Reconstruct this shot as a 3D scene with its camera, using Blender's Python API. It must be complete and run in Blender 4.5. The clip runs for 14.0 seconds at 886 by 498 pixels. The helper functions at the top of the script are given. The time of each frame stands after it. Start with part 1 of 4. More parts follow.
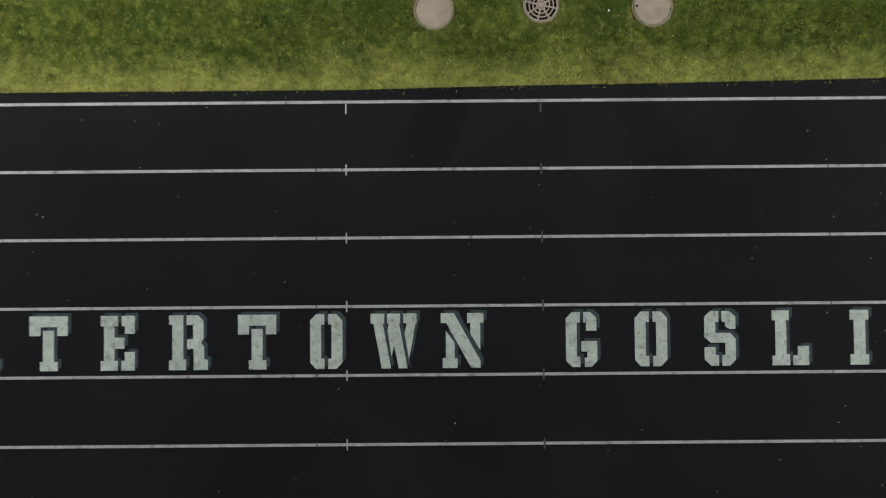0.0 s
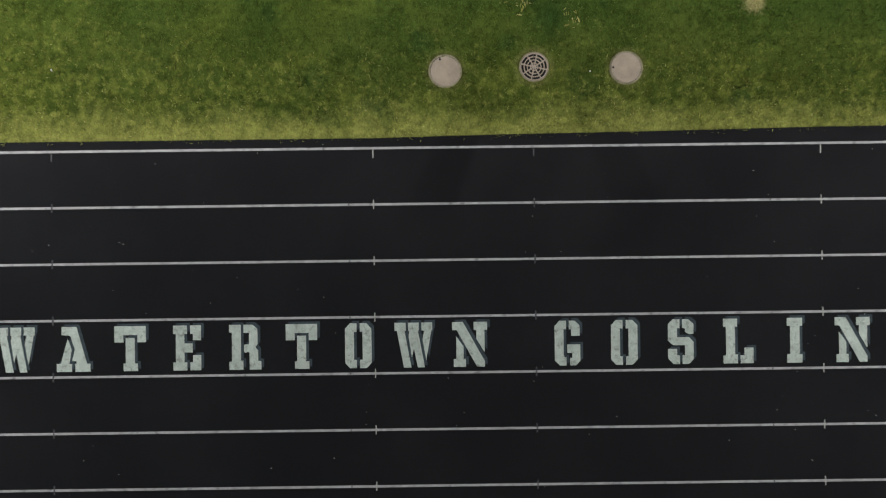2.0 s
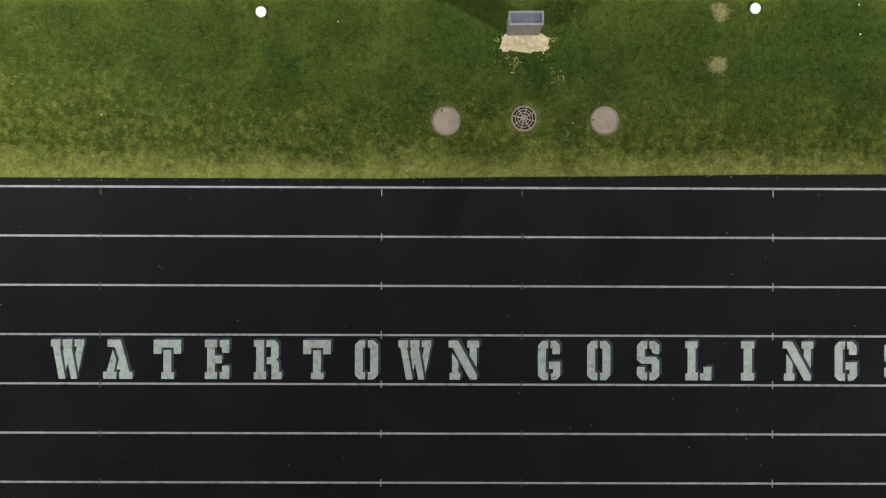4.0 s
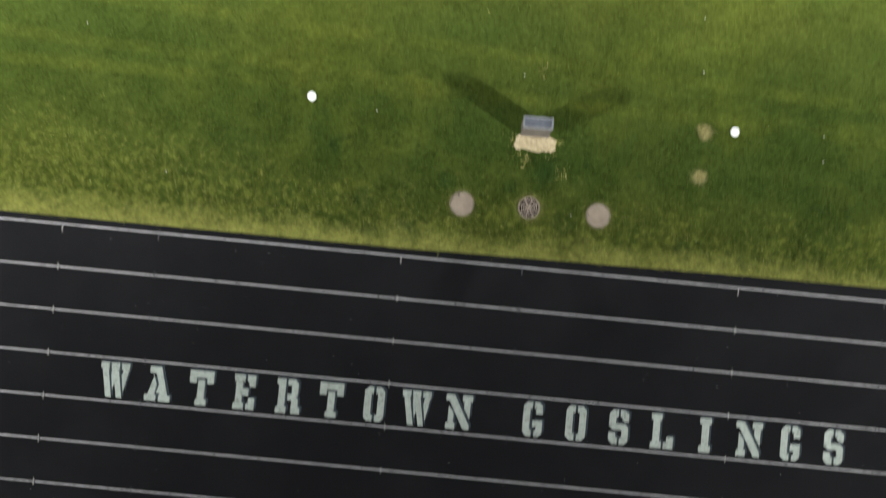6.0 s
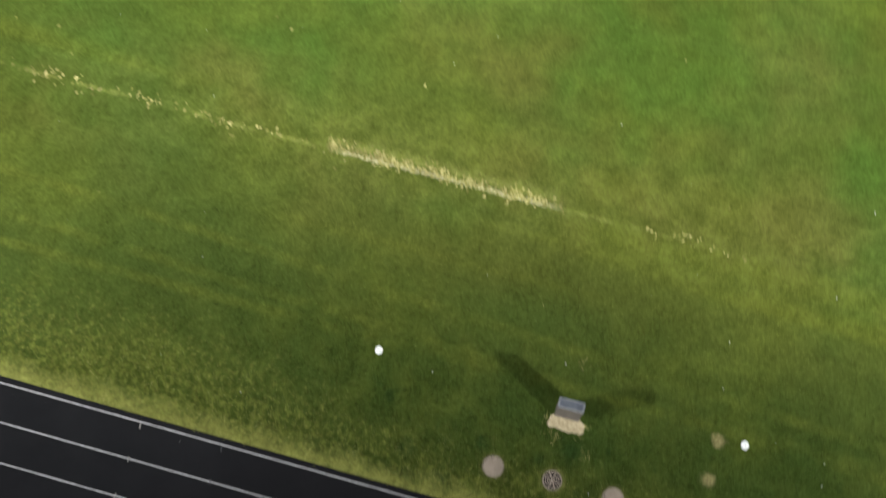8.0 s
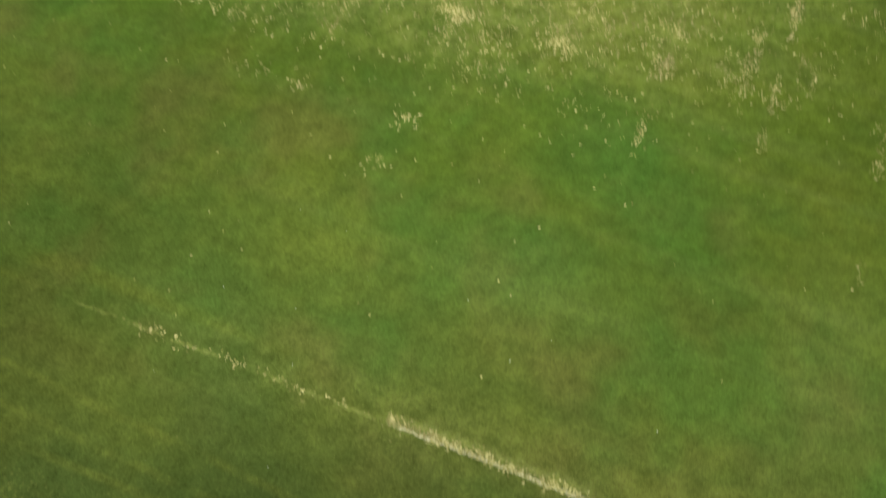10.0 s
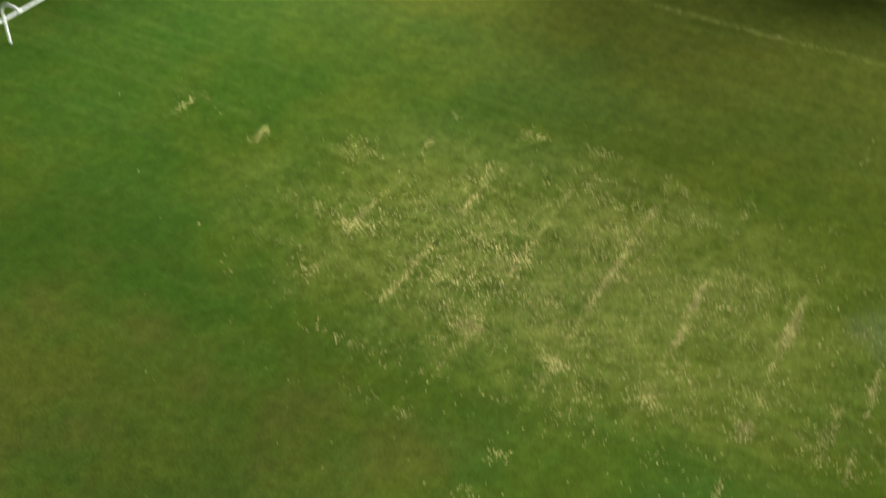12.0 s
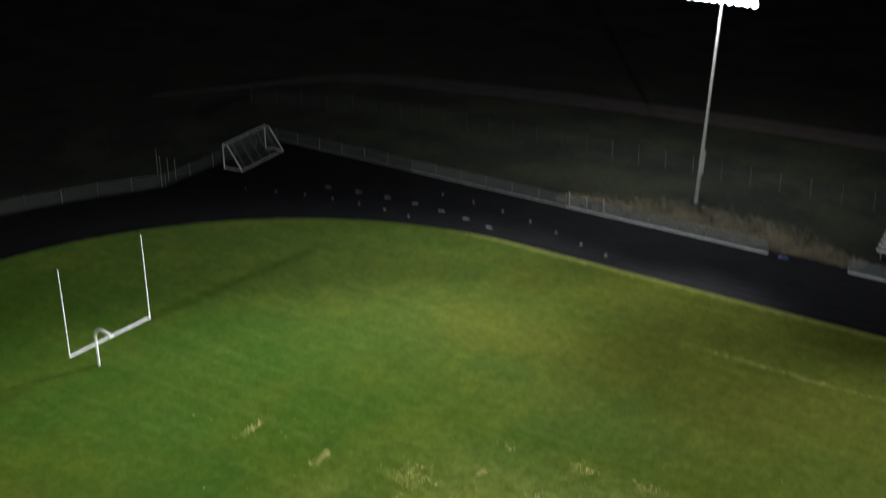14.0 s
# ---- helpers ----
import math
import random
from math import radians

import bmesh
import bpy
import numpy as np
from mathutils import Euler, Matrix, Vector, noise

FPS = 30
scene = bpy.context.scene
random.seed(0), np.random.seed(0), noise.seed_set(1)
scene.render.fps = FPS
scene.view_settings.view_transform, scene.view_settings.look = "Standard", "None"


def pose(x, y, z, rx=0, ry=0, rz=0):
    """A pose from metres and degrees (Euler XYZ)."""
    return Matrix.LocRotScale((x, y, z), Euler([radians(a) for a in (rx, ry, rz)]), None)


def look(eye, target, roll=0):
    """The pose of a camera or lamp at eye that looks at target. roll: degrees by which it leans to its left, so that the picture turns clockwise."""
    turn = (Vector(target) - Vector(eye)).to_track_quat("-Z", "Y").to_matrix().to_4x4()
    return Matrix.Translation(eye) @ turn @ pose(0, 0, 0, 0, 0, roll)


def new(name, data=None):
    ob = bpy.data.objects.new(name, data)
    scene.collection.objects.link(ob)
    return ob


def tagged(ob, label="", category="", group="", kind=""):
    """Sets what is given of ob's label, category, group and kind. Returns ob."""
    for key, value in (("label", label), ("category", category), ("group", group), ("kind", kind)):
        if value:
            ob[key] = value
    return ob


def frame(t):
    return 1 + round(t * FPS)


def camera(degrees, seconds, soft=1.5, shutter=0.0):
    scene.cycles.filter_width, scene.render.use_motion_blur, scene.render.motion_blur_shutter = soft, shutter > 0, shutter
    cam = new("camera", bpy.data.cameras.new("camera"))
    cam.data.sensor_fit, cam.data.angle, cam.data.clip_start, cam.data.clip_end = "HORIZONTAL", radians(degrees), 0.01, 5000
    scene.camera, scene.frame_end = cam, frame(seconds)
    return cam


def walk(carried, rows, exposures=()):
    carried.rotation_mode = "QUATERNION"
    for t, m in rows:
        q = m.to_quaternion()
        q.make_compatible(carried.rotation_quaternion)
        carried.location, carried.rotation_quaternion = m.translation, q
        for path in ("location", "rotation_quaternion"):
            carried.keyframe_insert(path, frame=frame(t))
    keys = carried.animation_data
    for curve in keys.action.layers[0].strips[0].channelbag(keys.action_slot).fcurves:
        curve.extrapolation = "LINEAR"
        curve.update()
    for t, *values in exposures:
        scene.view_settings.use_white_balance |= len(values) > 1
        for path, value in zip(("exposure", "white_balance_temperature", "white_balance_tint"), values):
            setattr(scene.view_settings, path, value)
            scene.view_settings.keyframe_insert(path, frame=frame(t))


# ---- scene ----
cam = camera(40.51, 14.0, soft=1.15, shutter=0.8)
PATH = [
    (0, pose(1.518, -3.174, 18.697, 2.626, 0.063, -0.470)),
    (0.5, pose(1.431, -2.940, 19.755, 1.989, 0.077, -0.412)),
    (1, pose(1.324, -2.726, 20.812, 1.536, -0.002, -0.664)),
    (1.5, pose(1.253, -2.442, 21.806, 1.006, -0.122, -0.683)),
    (2, pose(1.201, -2.154, 22.770, 0.572, -0.260, -0.713)),
    (2.5, pose(1.225, -1.918, 23.649, 0.284, -0.264, -0.755)),
    (3, pose(1.308, -1.711, 24.461, 0.066, -0.115, -0.761)),
    (5.5, pose(0.898, -1.128, 28.903, 0.160, -0.611, 3.949)),
    (6, pose(0.835, -1.604, 30.057, 3.524, -0.695, 5.381)),
    (6.5, pose(0.794, -2.096, 31.150, 7.341, -0.737, 6.926)),
    (7, pose(0.768, -2.735, 32.094, 11.328, -0.791, 9.561)),
    (7.5, pose(0.898, -3.486, 32.884, 15.276, -0.731, 12.390)),
    (8, pose(0.992, -4.051, 33.779, 19.011, -0.744, 15.373)),
    (8.2, pose(1.041, -4.253, 34.131, 20.474, -0.768, 16.586)),
    (10.3, pose(3.172, -6.666, 37.175, 36.739, 0.171, 23.991)),
    (10.5, pose(3.298, -6.904, 37.516, 38.348, 0.143, 24.754)),
    (11, pose(3.677, -7.544, 38.341, 42.426, 0.067, 26.682)),
    (11.5, pose(4.081, -8.287, 39.068, 46.553, 0.011, 28.496)),
    (12, pose(4.692, -8.808, 39.727, 50.587, 0.038, 30.556)),
    (12.5, pose(5.352, -9.385, 40.319, 54.552, -0.011, 32.392)),
    (13, pose(6.113, -9.905, 40.475, 58.811, 0.042, 33.512)),
    (13.5, pose(6.807, -10.738, 40.921, 62.799, 0.072, 33.733)),
    (14, pose(7.594, -11.233, 41.387, 66.662, 0.173, 34.565)),
]
walk(cam, PATH, [(0.0, 1.02, 6500, 10), (3.0, 1.06, 6500, 10), (5.5, 1.12, 6500, 10), (6.5, 1.17, 6500, 10), (7.2, 1.02, 6500, 10), (8.0, 0.83, 6400, 10), (10.3, 0.57, 6400, 9),
                 (11.0, 0.48, 6450, 9), (11.5, 0.35, 6500, 7), (12.0, 0.14, 6800, -3), (12.5, -0.04, 6800, -2), (13.0, -0.08, 6450, 5), (14.0, -0.14, 6350, 9)])

# ---- light: night, four floodlight poles round the field ----
world = bpy.data.worlds.new("night_sky")
scene.world = world
world.use_nodes = True
bg = world.node_tree.nodes["Background"]
bg.inputs["Color"].default_value = (0.35, 0.45, 0.7, 1)
bg.inputs["Strength"].default_value = 0.022

MID = 3.1            # middle of the field, along the straight
R = 36.29            # radius of the innermost lane line
XL, XR = -41.67, 2 * MID + 41.67   # centres of the bends
LANE = 1.067
POLE_TOP = 20.05
POLES = [(-33.3, 90.4), (2 * MID + 33.3, 90.4), (-33.3, -17.8), (2 * MID + 33.3, -17.8)]
AIMS = [(MID - 30.0, 30.0), (MID + 30.0, 30.0), (MID - 30.0, 47.0), (MID + 30.0, 47.0)]
# each pole has a wide bank and a narrower one, the far ones also some spill: pole, aim, watts, cone, softness of its edge
BANKS = [(0, (-40.9, 6.8), 483400.0, 58.7, 1.0), (1, (48.1, 38.4), 540300.0, 80.4, 1.0),
         (0, (-22.6, 59.2), 101900.0, 50.6, 1.0), (1, (9.0, 58.2), 598300.0, 48.3, 1.0),
         (2, (-32.4, 6.4), 19700.0, 128.0, 0.82), (3, (18.8, 59.3), 41800.0, 141.2, 0.82),
         (2, (16.4, 34.3), 74800.0, 52.1, 1.0), (3, (-23.9, 43.1), 96500.0, 47.9, 1.0),
         (0, (-33.0, 86.0), 11000.0, 165, 0.6), (1, (39.2, 86.0), 11000.0, 165, 0.6),
         (0, (-63.1, -31.6), 139900.0, 102.5, 1.0)]
for k, (pole, (ax, ay), power, cone, edge) in enumerate(BANKS):
    px, py = POLES[pole]
    spot = bpy.data.lights.new("floodlight_beam", "SPOT")
    spot.energy, spot.color = power, (1.0, 0.99, 0.95)
    spot.spot_size, spot.spot_blend, spot.shadow_soft_size = radians(cone), edge, 1.6 if pole < 2 else 0.9
    d = (Vector((AIMS[pole][0], AIMS[pole][1], 0)) - Vector((px, py, POLE_TOP))).normalized()
    ob = new("floodlight_beam", spot)
    ob.matrix_world = look(Vector((px, py, POLE_TOP + (0.4 if k % 4 < 2 else -0.3))) + Vector((d.x, d.y, 0)).normalized() * 1.9, (ax, ay, 0))


# ---- materials ----
class Wire:
    """A socket of a node tree with arithmetic."""
    def __init__(self, tree, out):
        self.tree, self.out = tree, out

    def math(self, op, *others, clamp=False):
        n = self.tree.nodes.new("ShaderNodeMath")
        n.operation, n.use_clamp = op, clamp
        for i, v in enumerate((self, *others)):
            if isinstance(v, Wire):
                self.tree.links.new(v.out, n.inputs[i])
            else:
                n.inputs[i].default_value = v
        return Wire(self.tree, n.outputs[0])

    def __add__(self, o): return self.math("ADD", o)
    def __sub__(self, o): return self.math("SUBTRACT", o)
    def __mul__(self, o): return self.math("MULTIPLY", o)
    def abs(self): return self.math("ABSOLUTE")

    def ramp(self, lo, hi):
        """0 at lo and 1 at hi, smooth between."""
        n = self.tree.nodes.new("ShaderNodeMapRange")
        n.interpolation_type = "SMOOTHSTEP"
        self.tree.links.new(self.out, n.inputs["Value"])
        a, b, c, d = (lo, hi, 0.0, 1.0) if lo < hi else (hi, lo, 1.0, 0.0)
        for key, v in (("From Min", a), ("From Max", b), ("To Min", c), ("To Max", d)):
            n.inputs[key].default_value = v
        return Wire(self.tree, n.outputs["Result"])


class Stuff:
    """A node material with helpers."""
    def __init__(self, name, rough=0.8, metal=0.0):
        self.mat = bpy.data.materials.new(name)
        self.mat.use_nodes = True
        self.tree = self.mat.node_tree
        self.bsdf = self.tree.nodes["Principled BSDF"]
        self.bsdf.inputs["Roughness"].default_value = rough
        self.bsdf.inputs["Metallic"].default_value = metal
        self.place = self.node("ShaderNodeNewGeometry").outputs["Position"]
        sep = self.node("ShaderNodeSeparateXYZ")
        self.tree.links.new(self.place, sep.inputs[0])
        self.x, self.y, self.z = (Wire(self.tree, sep.outputs[i]) for i in range(3))

    def node(self, kind):
        return self.tree.nodes.new(kind)

    def noise(self, scale, detail=3.0, rough=0.55, stretch=(1, 1, 1), turn=0.0, shift=0.0):
        m = self.node("ShaderNodeMapping")
        m.inputs["Scale"].default_value = stretch
        m.inputs["Rotation"].default_value = (0, 0, turn)
        m.inputs["Location"].default_value = (shift, shift * 0.7, 0)
        self.tree.links.new(self.place, m.inputs["Vector"])
        n = self.node("ShaderNodeTexNoise")
        n.inputs["Scale"].default_value, n.inputs["Detail"].default_value, n.inputs["Roughness"].default_value = scale, detail, rough
        self.tree.links.new(m.outputs[0], n.inputs["Vector"])
        return Wire(self.tree, n.outputs["Fac"])

    def colour(self, rgb):
        n = self.node("ShaderNodeRGB")
        n.outputs[0].default_value = (*rgb, 1)
        return n.outputs[0]

    def mix(self, fac, a, b, blend="MIX"):
        n = self.node("ShaderNodeMix")
        n.data_type, n.blend_type = "RGBA", blend
        fs = [i for i in n.inputs if i.type == "VALUE"][0]
        cs = [i for i in n.inputs if i.type == "RGBA"]
        if isinstance(fac, Wire):
            self.tree.links.new(fac.out, fs)
        else:
            fs.default_value = fac
        for sock, v in zip(cs, (a, b)):
            if isinstance(v, tuple):
                sock.default_value = (*v, 1)
            else:
                self.tree.links.new(v, sock)
        return [o for o in n.outputs if o.type == "RGBA"][0]

    def scale(self, col, wire):
        """The colour times a number."""
        n = self.node("ShaderNodeVectorMath")
        n.operation = "SCALE"
        self.tree.links.new(col, n.inputs[0])
        self.tree.links.new(wire.out, n.inputs["Scale"])
        return n.outputs[0]

    def island(self):
        return Wire(self.tree, self.node("ShaderNodeNewGeometry").outputs["Random Per Island"])

    def base(self, col):
        self.tree.links.new(col, self.bsdf.inputs["Base Color"])

    def bump(self, wire, strength=0.3, distance=0.01):
        n = self.node("ShaderNodeBump")
        n.inputs["Strength"].default_value, n.inputs["Distance"].default_value = strength, distance
        self.tree.links.new(wire.out, n.inputs["Height"])
        self.tree.links.new(n.outputs[0], self.bsdf.inputs["Normal"])


def plain(name, dark, light, scale=6.0, rough=0.6, metal=0.0, bump=0.15, fine=60.0):
    """A surface that varies between two colours at two scales."""
    m = Stuff(name, rough, metal)
    a, b = m.noise(scale, 4), m.noise(fine, 3)
    m.base(m.mix((a * 0.6 + b * 0.4).ramp(0.3, 0.7), dark, light))
    m.bump(b, bump, 0.004)
    return m.mat


def grass_material(name, blades=False):
    m = Stuff(name, 0.75)
    m.bsdf.inputs["Specular IOR Level"].default_value = 0.0
    m.bsdf.inputs["Diffuse Roughness"].default_value = 1.0
    x, y = m.x, m.y
    fine = m.noise(5.0, 3, 0.7, shift=17)
    clumps = m.noise(1.1, 5, 0.72, shift=13)
    # broad patches of green and olive (greener towards the end zone), then clumps
    broad = m.noise(0.075, 3, 0.6).math("MULTIPLY_ADD", 0.8, 0.1) + (x + 26.0) * -0.0075 * y.ramp(22.0, 44.0) + y.ramp(50.0, 68.0) * -0.10 + (x + 2.0) * -0.0008 * y.ramp(40.0, 16.0)
    olive = m.mix(y.ramp(24.0, 6.0), (0.084, 0.124, 0.0140), (0.100, 0.122, 0.0230))
    green = m.mix(y.ramp(24.0, 6.0), (0.056, 0.116, 0.0155), (0.078, 0.113, 0.0225))
    far_end = y.ramp(38.0, 58.0)
    olive = m.mix(far_end, olive, (0.101, 0.119, 0.0215))
    green = m.mix(far_end, green, (0.071, 0.113, 0.0230))
    col = m.mix(broad.ramp(0.36, 0.64), olive, green)
    col = m.mix(m.noise(0.5, 4, 0.65, shift=9).ramp(0.36, 0.80) * 0.45, col, (0.038, 0.066, 0.013))
    col = m.mix(m.noise(0.21, 3, 0.6, shift=3).ramp(0.40, 0.76) * 0.4, col, (0.138, 0.168, 0.024))
    # lush, dry and dark patches a few metres across, with uneven edges
    warp = m.noise(0.22, 4, 0.65, shift=41)

    uneven = (warp - 0.5) * 1.3

    def blob(cx, cy, rx, ry, share):
        """A patch with an uneven, soft edge."""
        near, far = m.node("ShaderNodeVectorMath"), m.node("ShaderNodeVectorMath")
        near.operation, far.operation = "MULTIPLY_ADD", "LENGTH"
        near.inputs[1].default_value, near.inputs[2].default_value = (1 / rx, 1 / ry, 0), (-cx / rx, -cy / ry, 0)
        m.tree.links.new(m.place, near.inputs[0])
        m.tree.links.new(near.outputs[0], far.inputs[0])
        return (Wire(m.tree, far.outputs["Value"]) + uneven).ramp(1.35, 0.1) * share

    # DARK, SHADE_GREEN and PALE blobs also trim the turf's brightness by stretches
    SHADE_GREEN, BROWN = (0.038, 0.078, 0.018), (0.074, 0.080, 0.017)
    LUSH, DRY, PALE, DARK = (0.051, 0.126, 0.0205), (0.114, 0.122, 0.0205), (0.122, 0.165, 0.036), (0.046, 0.086, 0.013)
    for cx, cy, rx, ry, tone, share in ((-4.7, 17.0, 3.6, 3.0, LUSH, 0.6), (-2.2, 23.0, 4.5, 3.4, LUSH, 0.4), (-38.0, 28.0, 6.0, 5.0, LUSH, 0.4),
                                        (-8.0, 12.0, 2.6, 1.4, LUSH, 0.4), (-48.0, 45.0, 9.0, 6.0, LUSH, 0.4), (-46.0, 33.0, 7.0, 5.0, LUSH, 0.45), (10.2, 11.5, 1.6, 3.4, LUSH, 0.5),
                                        (-22.0, 9.0, 8.0, 5.0, DRY, 0.6), (1.4, 10.6, 3.6, 1.4, DRY, 0.6), (6.4, 10.2, 4.0, 1.6, DRY, 0.5), (-31.0, 17.0, 7.0, 5.0, DRY, 0.5),
                                        (-36.0, 57.0, 7.0, 5.0, DRY, 0.4), (-27.0, 58.0, 7.0, 5.0, DRY, 0.45), (-12.0, 58.0, 9.0, 4.0, DRY, 0.5), (6.0, 22.6, 3.0, 4.0, DRY, 0.35),
                                        (7.4, 17.8, 2.8, 4.0, PALE, 0.4), (3.2, 17.3, 2.2, 1.8, BROWN, 0.45), (-15.0, 11.0, 3.4, 2.0, PALE, 0.35), (-26.0, 41.0, 7.0, 4.0, PALE, 0.35), (-19.0, 42.5, 6.0, 2.6, PALE, 0.4),
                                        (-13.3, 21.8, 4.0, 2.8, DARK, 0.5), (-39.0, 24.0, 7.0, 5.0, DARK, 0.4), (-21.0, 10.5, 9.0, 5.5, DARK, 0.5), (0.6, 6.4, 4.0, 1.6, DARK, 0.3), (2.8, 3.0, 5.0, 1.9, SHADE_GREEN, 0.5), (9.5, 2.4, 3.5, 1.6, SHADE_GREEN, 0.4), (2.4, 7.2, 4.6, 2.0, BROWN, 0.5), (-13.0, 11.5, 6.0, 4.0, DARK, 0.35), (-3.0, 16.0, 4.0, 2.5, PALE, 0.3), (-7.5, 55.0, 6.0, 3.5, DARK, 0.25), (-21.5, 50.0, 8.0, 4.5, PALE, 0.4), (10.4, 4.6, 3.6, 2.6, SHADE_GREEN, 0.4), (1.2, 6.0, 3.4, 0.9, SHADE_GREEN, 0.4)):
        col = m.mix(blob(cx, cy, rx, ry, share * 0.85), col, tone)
    # faint wheel and mower tracks both ways
    col = m.mix(m.noise(0.8, 3, 0.6, stretch=(1, 0.05, 1), turn=-0.05, shift=43).ramp(0.52, 0.66) * y.ramp(12.0, 18.0) * 0.16, col, DARK)
    col = m.mix(m.noise(0.7, 3, 0.6, stretch=(0.06, 1, 1), turn=-0.04, shift=45).ramp(0.52, 0.66) * y.ramp(12.0, 18.0) * 0.22, col, PALE)
    # a few mowing bands along the touchline
    bands = m.noise(0.5, 2, 0.5, stretch=(0.05, 1, 1), shift=21).ramp(0.5, 0.66) * y.ramp(3.0, 6.0) * y.ramp(16.0, 9.0) * 0.35
    col = m.mix(bands, col, (0.150, 0.175, 0.024))
    # brown-olive and fresh green patches a few metres wide, and the mower's last passes by the track
    col = m.mix(m.noise(0.15, 3, 0.6, shift=63).ramp(0.46, 0.68) * y.ramp(5.0, 10.0) * y.ramp(30.0, 18.0) * 0.55, col, (0.112, 0.112, 0.026))
    col = m.mix(m.noise(0.17, 3, 0.6, shift=65).ramp(0.50, 0.68) * y.ramp(6.0, 11.0) * (y.ramp(30.0, 18.0) * 0.35 + 0.2), col, (0.060, 0.121, 0.0185))
    passes = m.noise(0.6, 3, 0.6, shift=67).ramp(0.3, 0.65) * 0.42
    for band_y, slope in ((4.62, -0.035), (4.10, 0.01), (5.75, -0.05)):
        col = m.mix((y - band_y - (x + 6.0) * slope).abs().ramp(0.24, 0.06) * passes, col, (0.150, 0.178, 0.030))
    # the verge is darker and mottled, its rim by the track thin and yellow
    ragged = m.noise(1.3, 4, 0.65, shift=5)
    verge_mask = y.ramp(-1.0, 0.0) * (y + m.noise(0.25, 2, shift=29) * 3.0).ramp(9.5, 5.0)
    col = m.mix(verge_mask * m.noise(0.9, 4, 0.62, shift=27).ramp(0.30, 0.62).math("MULTIPLY_ADD", 0.5, 0.10) * (x.ramp(-11.0, -2.0) * 0.55 + 0.45), col, (0.029, 0.056, 0.012))
    # dark lush tufts a hand or two wide
    blots = m.noise(1.5, 2, 0.5, shift=47).ramp(0.62, 0.72) * y.ramp(0.25, 0.6) * y.ramp(5.0, 2.5) * x.ramp(-4.5, -1.5)
    col = m.mix(blots * 0.5, col, (0.020, 0.046, 0.013))
    for cx, cy, size in ((-1.09, 1.32, 0.30), (-0.90, 0.49, 0.26), (0.05, 0.66, 0.32), (2.57, 1.97, 0.26), (3.94, 1.06, 0.34), (3.44, 2.45, 0.42), (0.96, 2.02, 0.28), (6.99, 0.85, 0.26)):
        col = m.mix(blob(cx, cy, size, size, 0.65), col, (0.022, 0.052, 0.014))
    spread = y + ragged * 2.8 + x.ramp(-1.0, -8.0) * -0.9
    mid_rim = spread.ramp(3.9, 1.3) * y.ramp(-1.0, 0.0)
    col = m.mix(mid_rim * fine.ramp(0.40, 0.66) * 0.74, col, (0.196, 0.220, 0.046))
    yellow_tufts = m.noise(6.5, 3, 0.6, shift=49).ramp(0.56, 0.68) * (y + ragged * 2.0 + x.ramp(-1.0, -8.0) * -1.2).ramp(4.2, 1.6) * y.ramp(-1.0, 0.0)
    col = m.mix(yellow_tufts * 0.42, col, (0.275, 0.272, 0.070))
    rim = (y + ragged * 1.1).ramp(1.5, 0.6) * y.ramp(-1.0, 0.0)
    far_rim = (y + ragged * 1.6).ramp(72.2, 73.0)
    col = m.mix((rim * 0.85 + far_rim * 0.5) * (fine.ramp(0.2, 0.5) * 0.5 + 0.5), col, (0.345, 0.356, 0.098))
    # worn middle of the field: thin straw in tufts, thickest on the old yard lines and hash marks
    ex, ey = (x + 13.0) * (1 / 19.0), (y - 34.5) * (1 / 9.5)
    worn = (ex * ex + ey * ey + m.noise(0.16, 4, 0.7, shift=31) * 1.7).ramp(2.5, 0.3) * (x.ramp(5.0, -9.0) * 0.45 + 0.55)
    patchy = m.noise(0.30, 3, 0.6, shift=33).ramp(0.26, 0.74)
    tuft_mask = m.noise(2.6, 5, 0.75, shift=35).ramp(0.50, 0.68)
    along, across = x + (y - 35.0) * 0.05 - 2.2, y - (x + 2.0) * 0.03
    yard = (((along * (1 / 4.572) + 50.5).math("FRACT") - 0.5).abs() * 4.572 + (m.noise(1.2, 3, shift=37) - 0.5) * 0.4).ramp(0.30, 0.03)
    worn_line = m.noise(0.42, 3, 0.65, shift=39).ramp(0.47, 0.63)
    hashes = ((across - 28.85).abs().ramp(0.7, 0.2) + (across - 45.1).abs().ramp(0.6, 0.2) * 0.7) * (worn * 0.6 + 0.4)
    straw = worn * (patchy * 0.70 + 0.30) * (tuft_mask * 0.34 + clumps.ramp(0.3, 0.75) * 0.34 + 0.32) + yard * (worn * worn_line * (tuft_mask * 0.42 + 0.20) + hashes * (tuft_mask * 0.3 + 0.1))
    # touchlines
    wobble = m.noise(0.9, 3, shift=51) * 0.16 + 0.12
    ragged_line = m.noise(7.0, 3, 0.7, shift=53)
    near_side = (y - 9.29 - wobble + (ragged_line - 0.5) * 0.3).abs().ramp(0.10, 0.03)
    above = (y - 9.45 - wobble).ramp(0.0, 0.06) * (y - 9.45 - wobble + (ragged_line - 0.5) * 0.7).ramp(0.42, 0.1)
    strong = x.ramp(-6.0, -5.4) * x.ramp(1.6, 0.6) * m.noise(1.1, 3, shift=57).ramp(0.22, 0.44)
    weak = x.ramp(-22.0, -15.0) * x.ramp(8.0, 2.0) * m.noise(1.5, 3, shift=61).ramp(0.42, 0.62) * 0.3
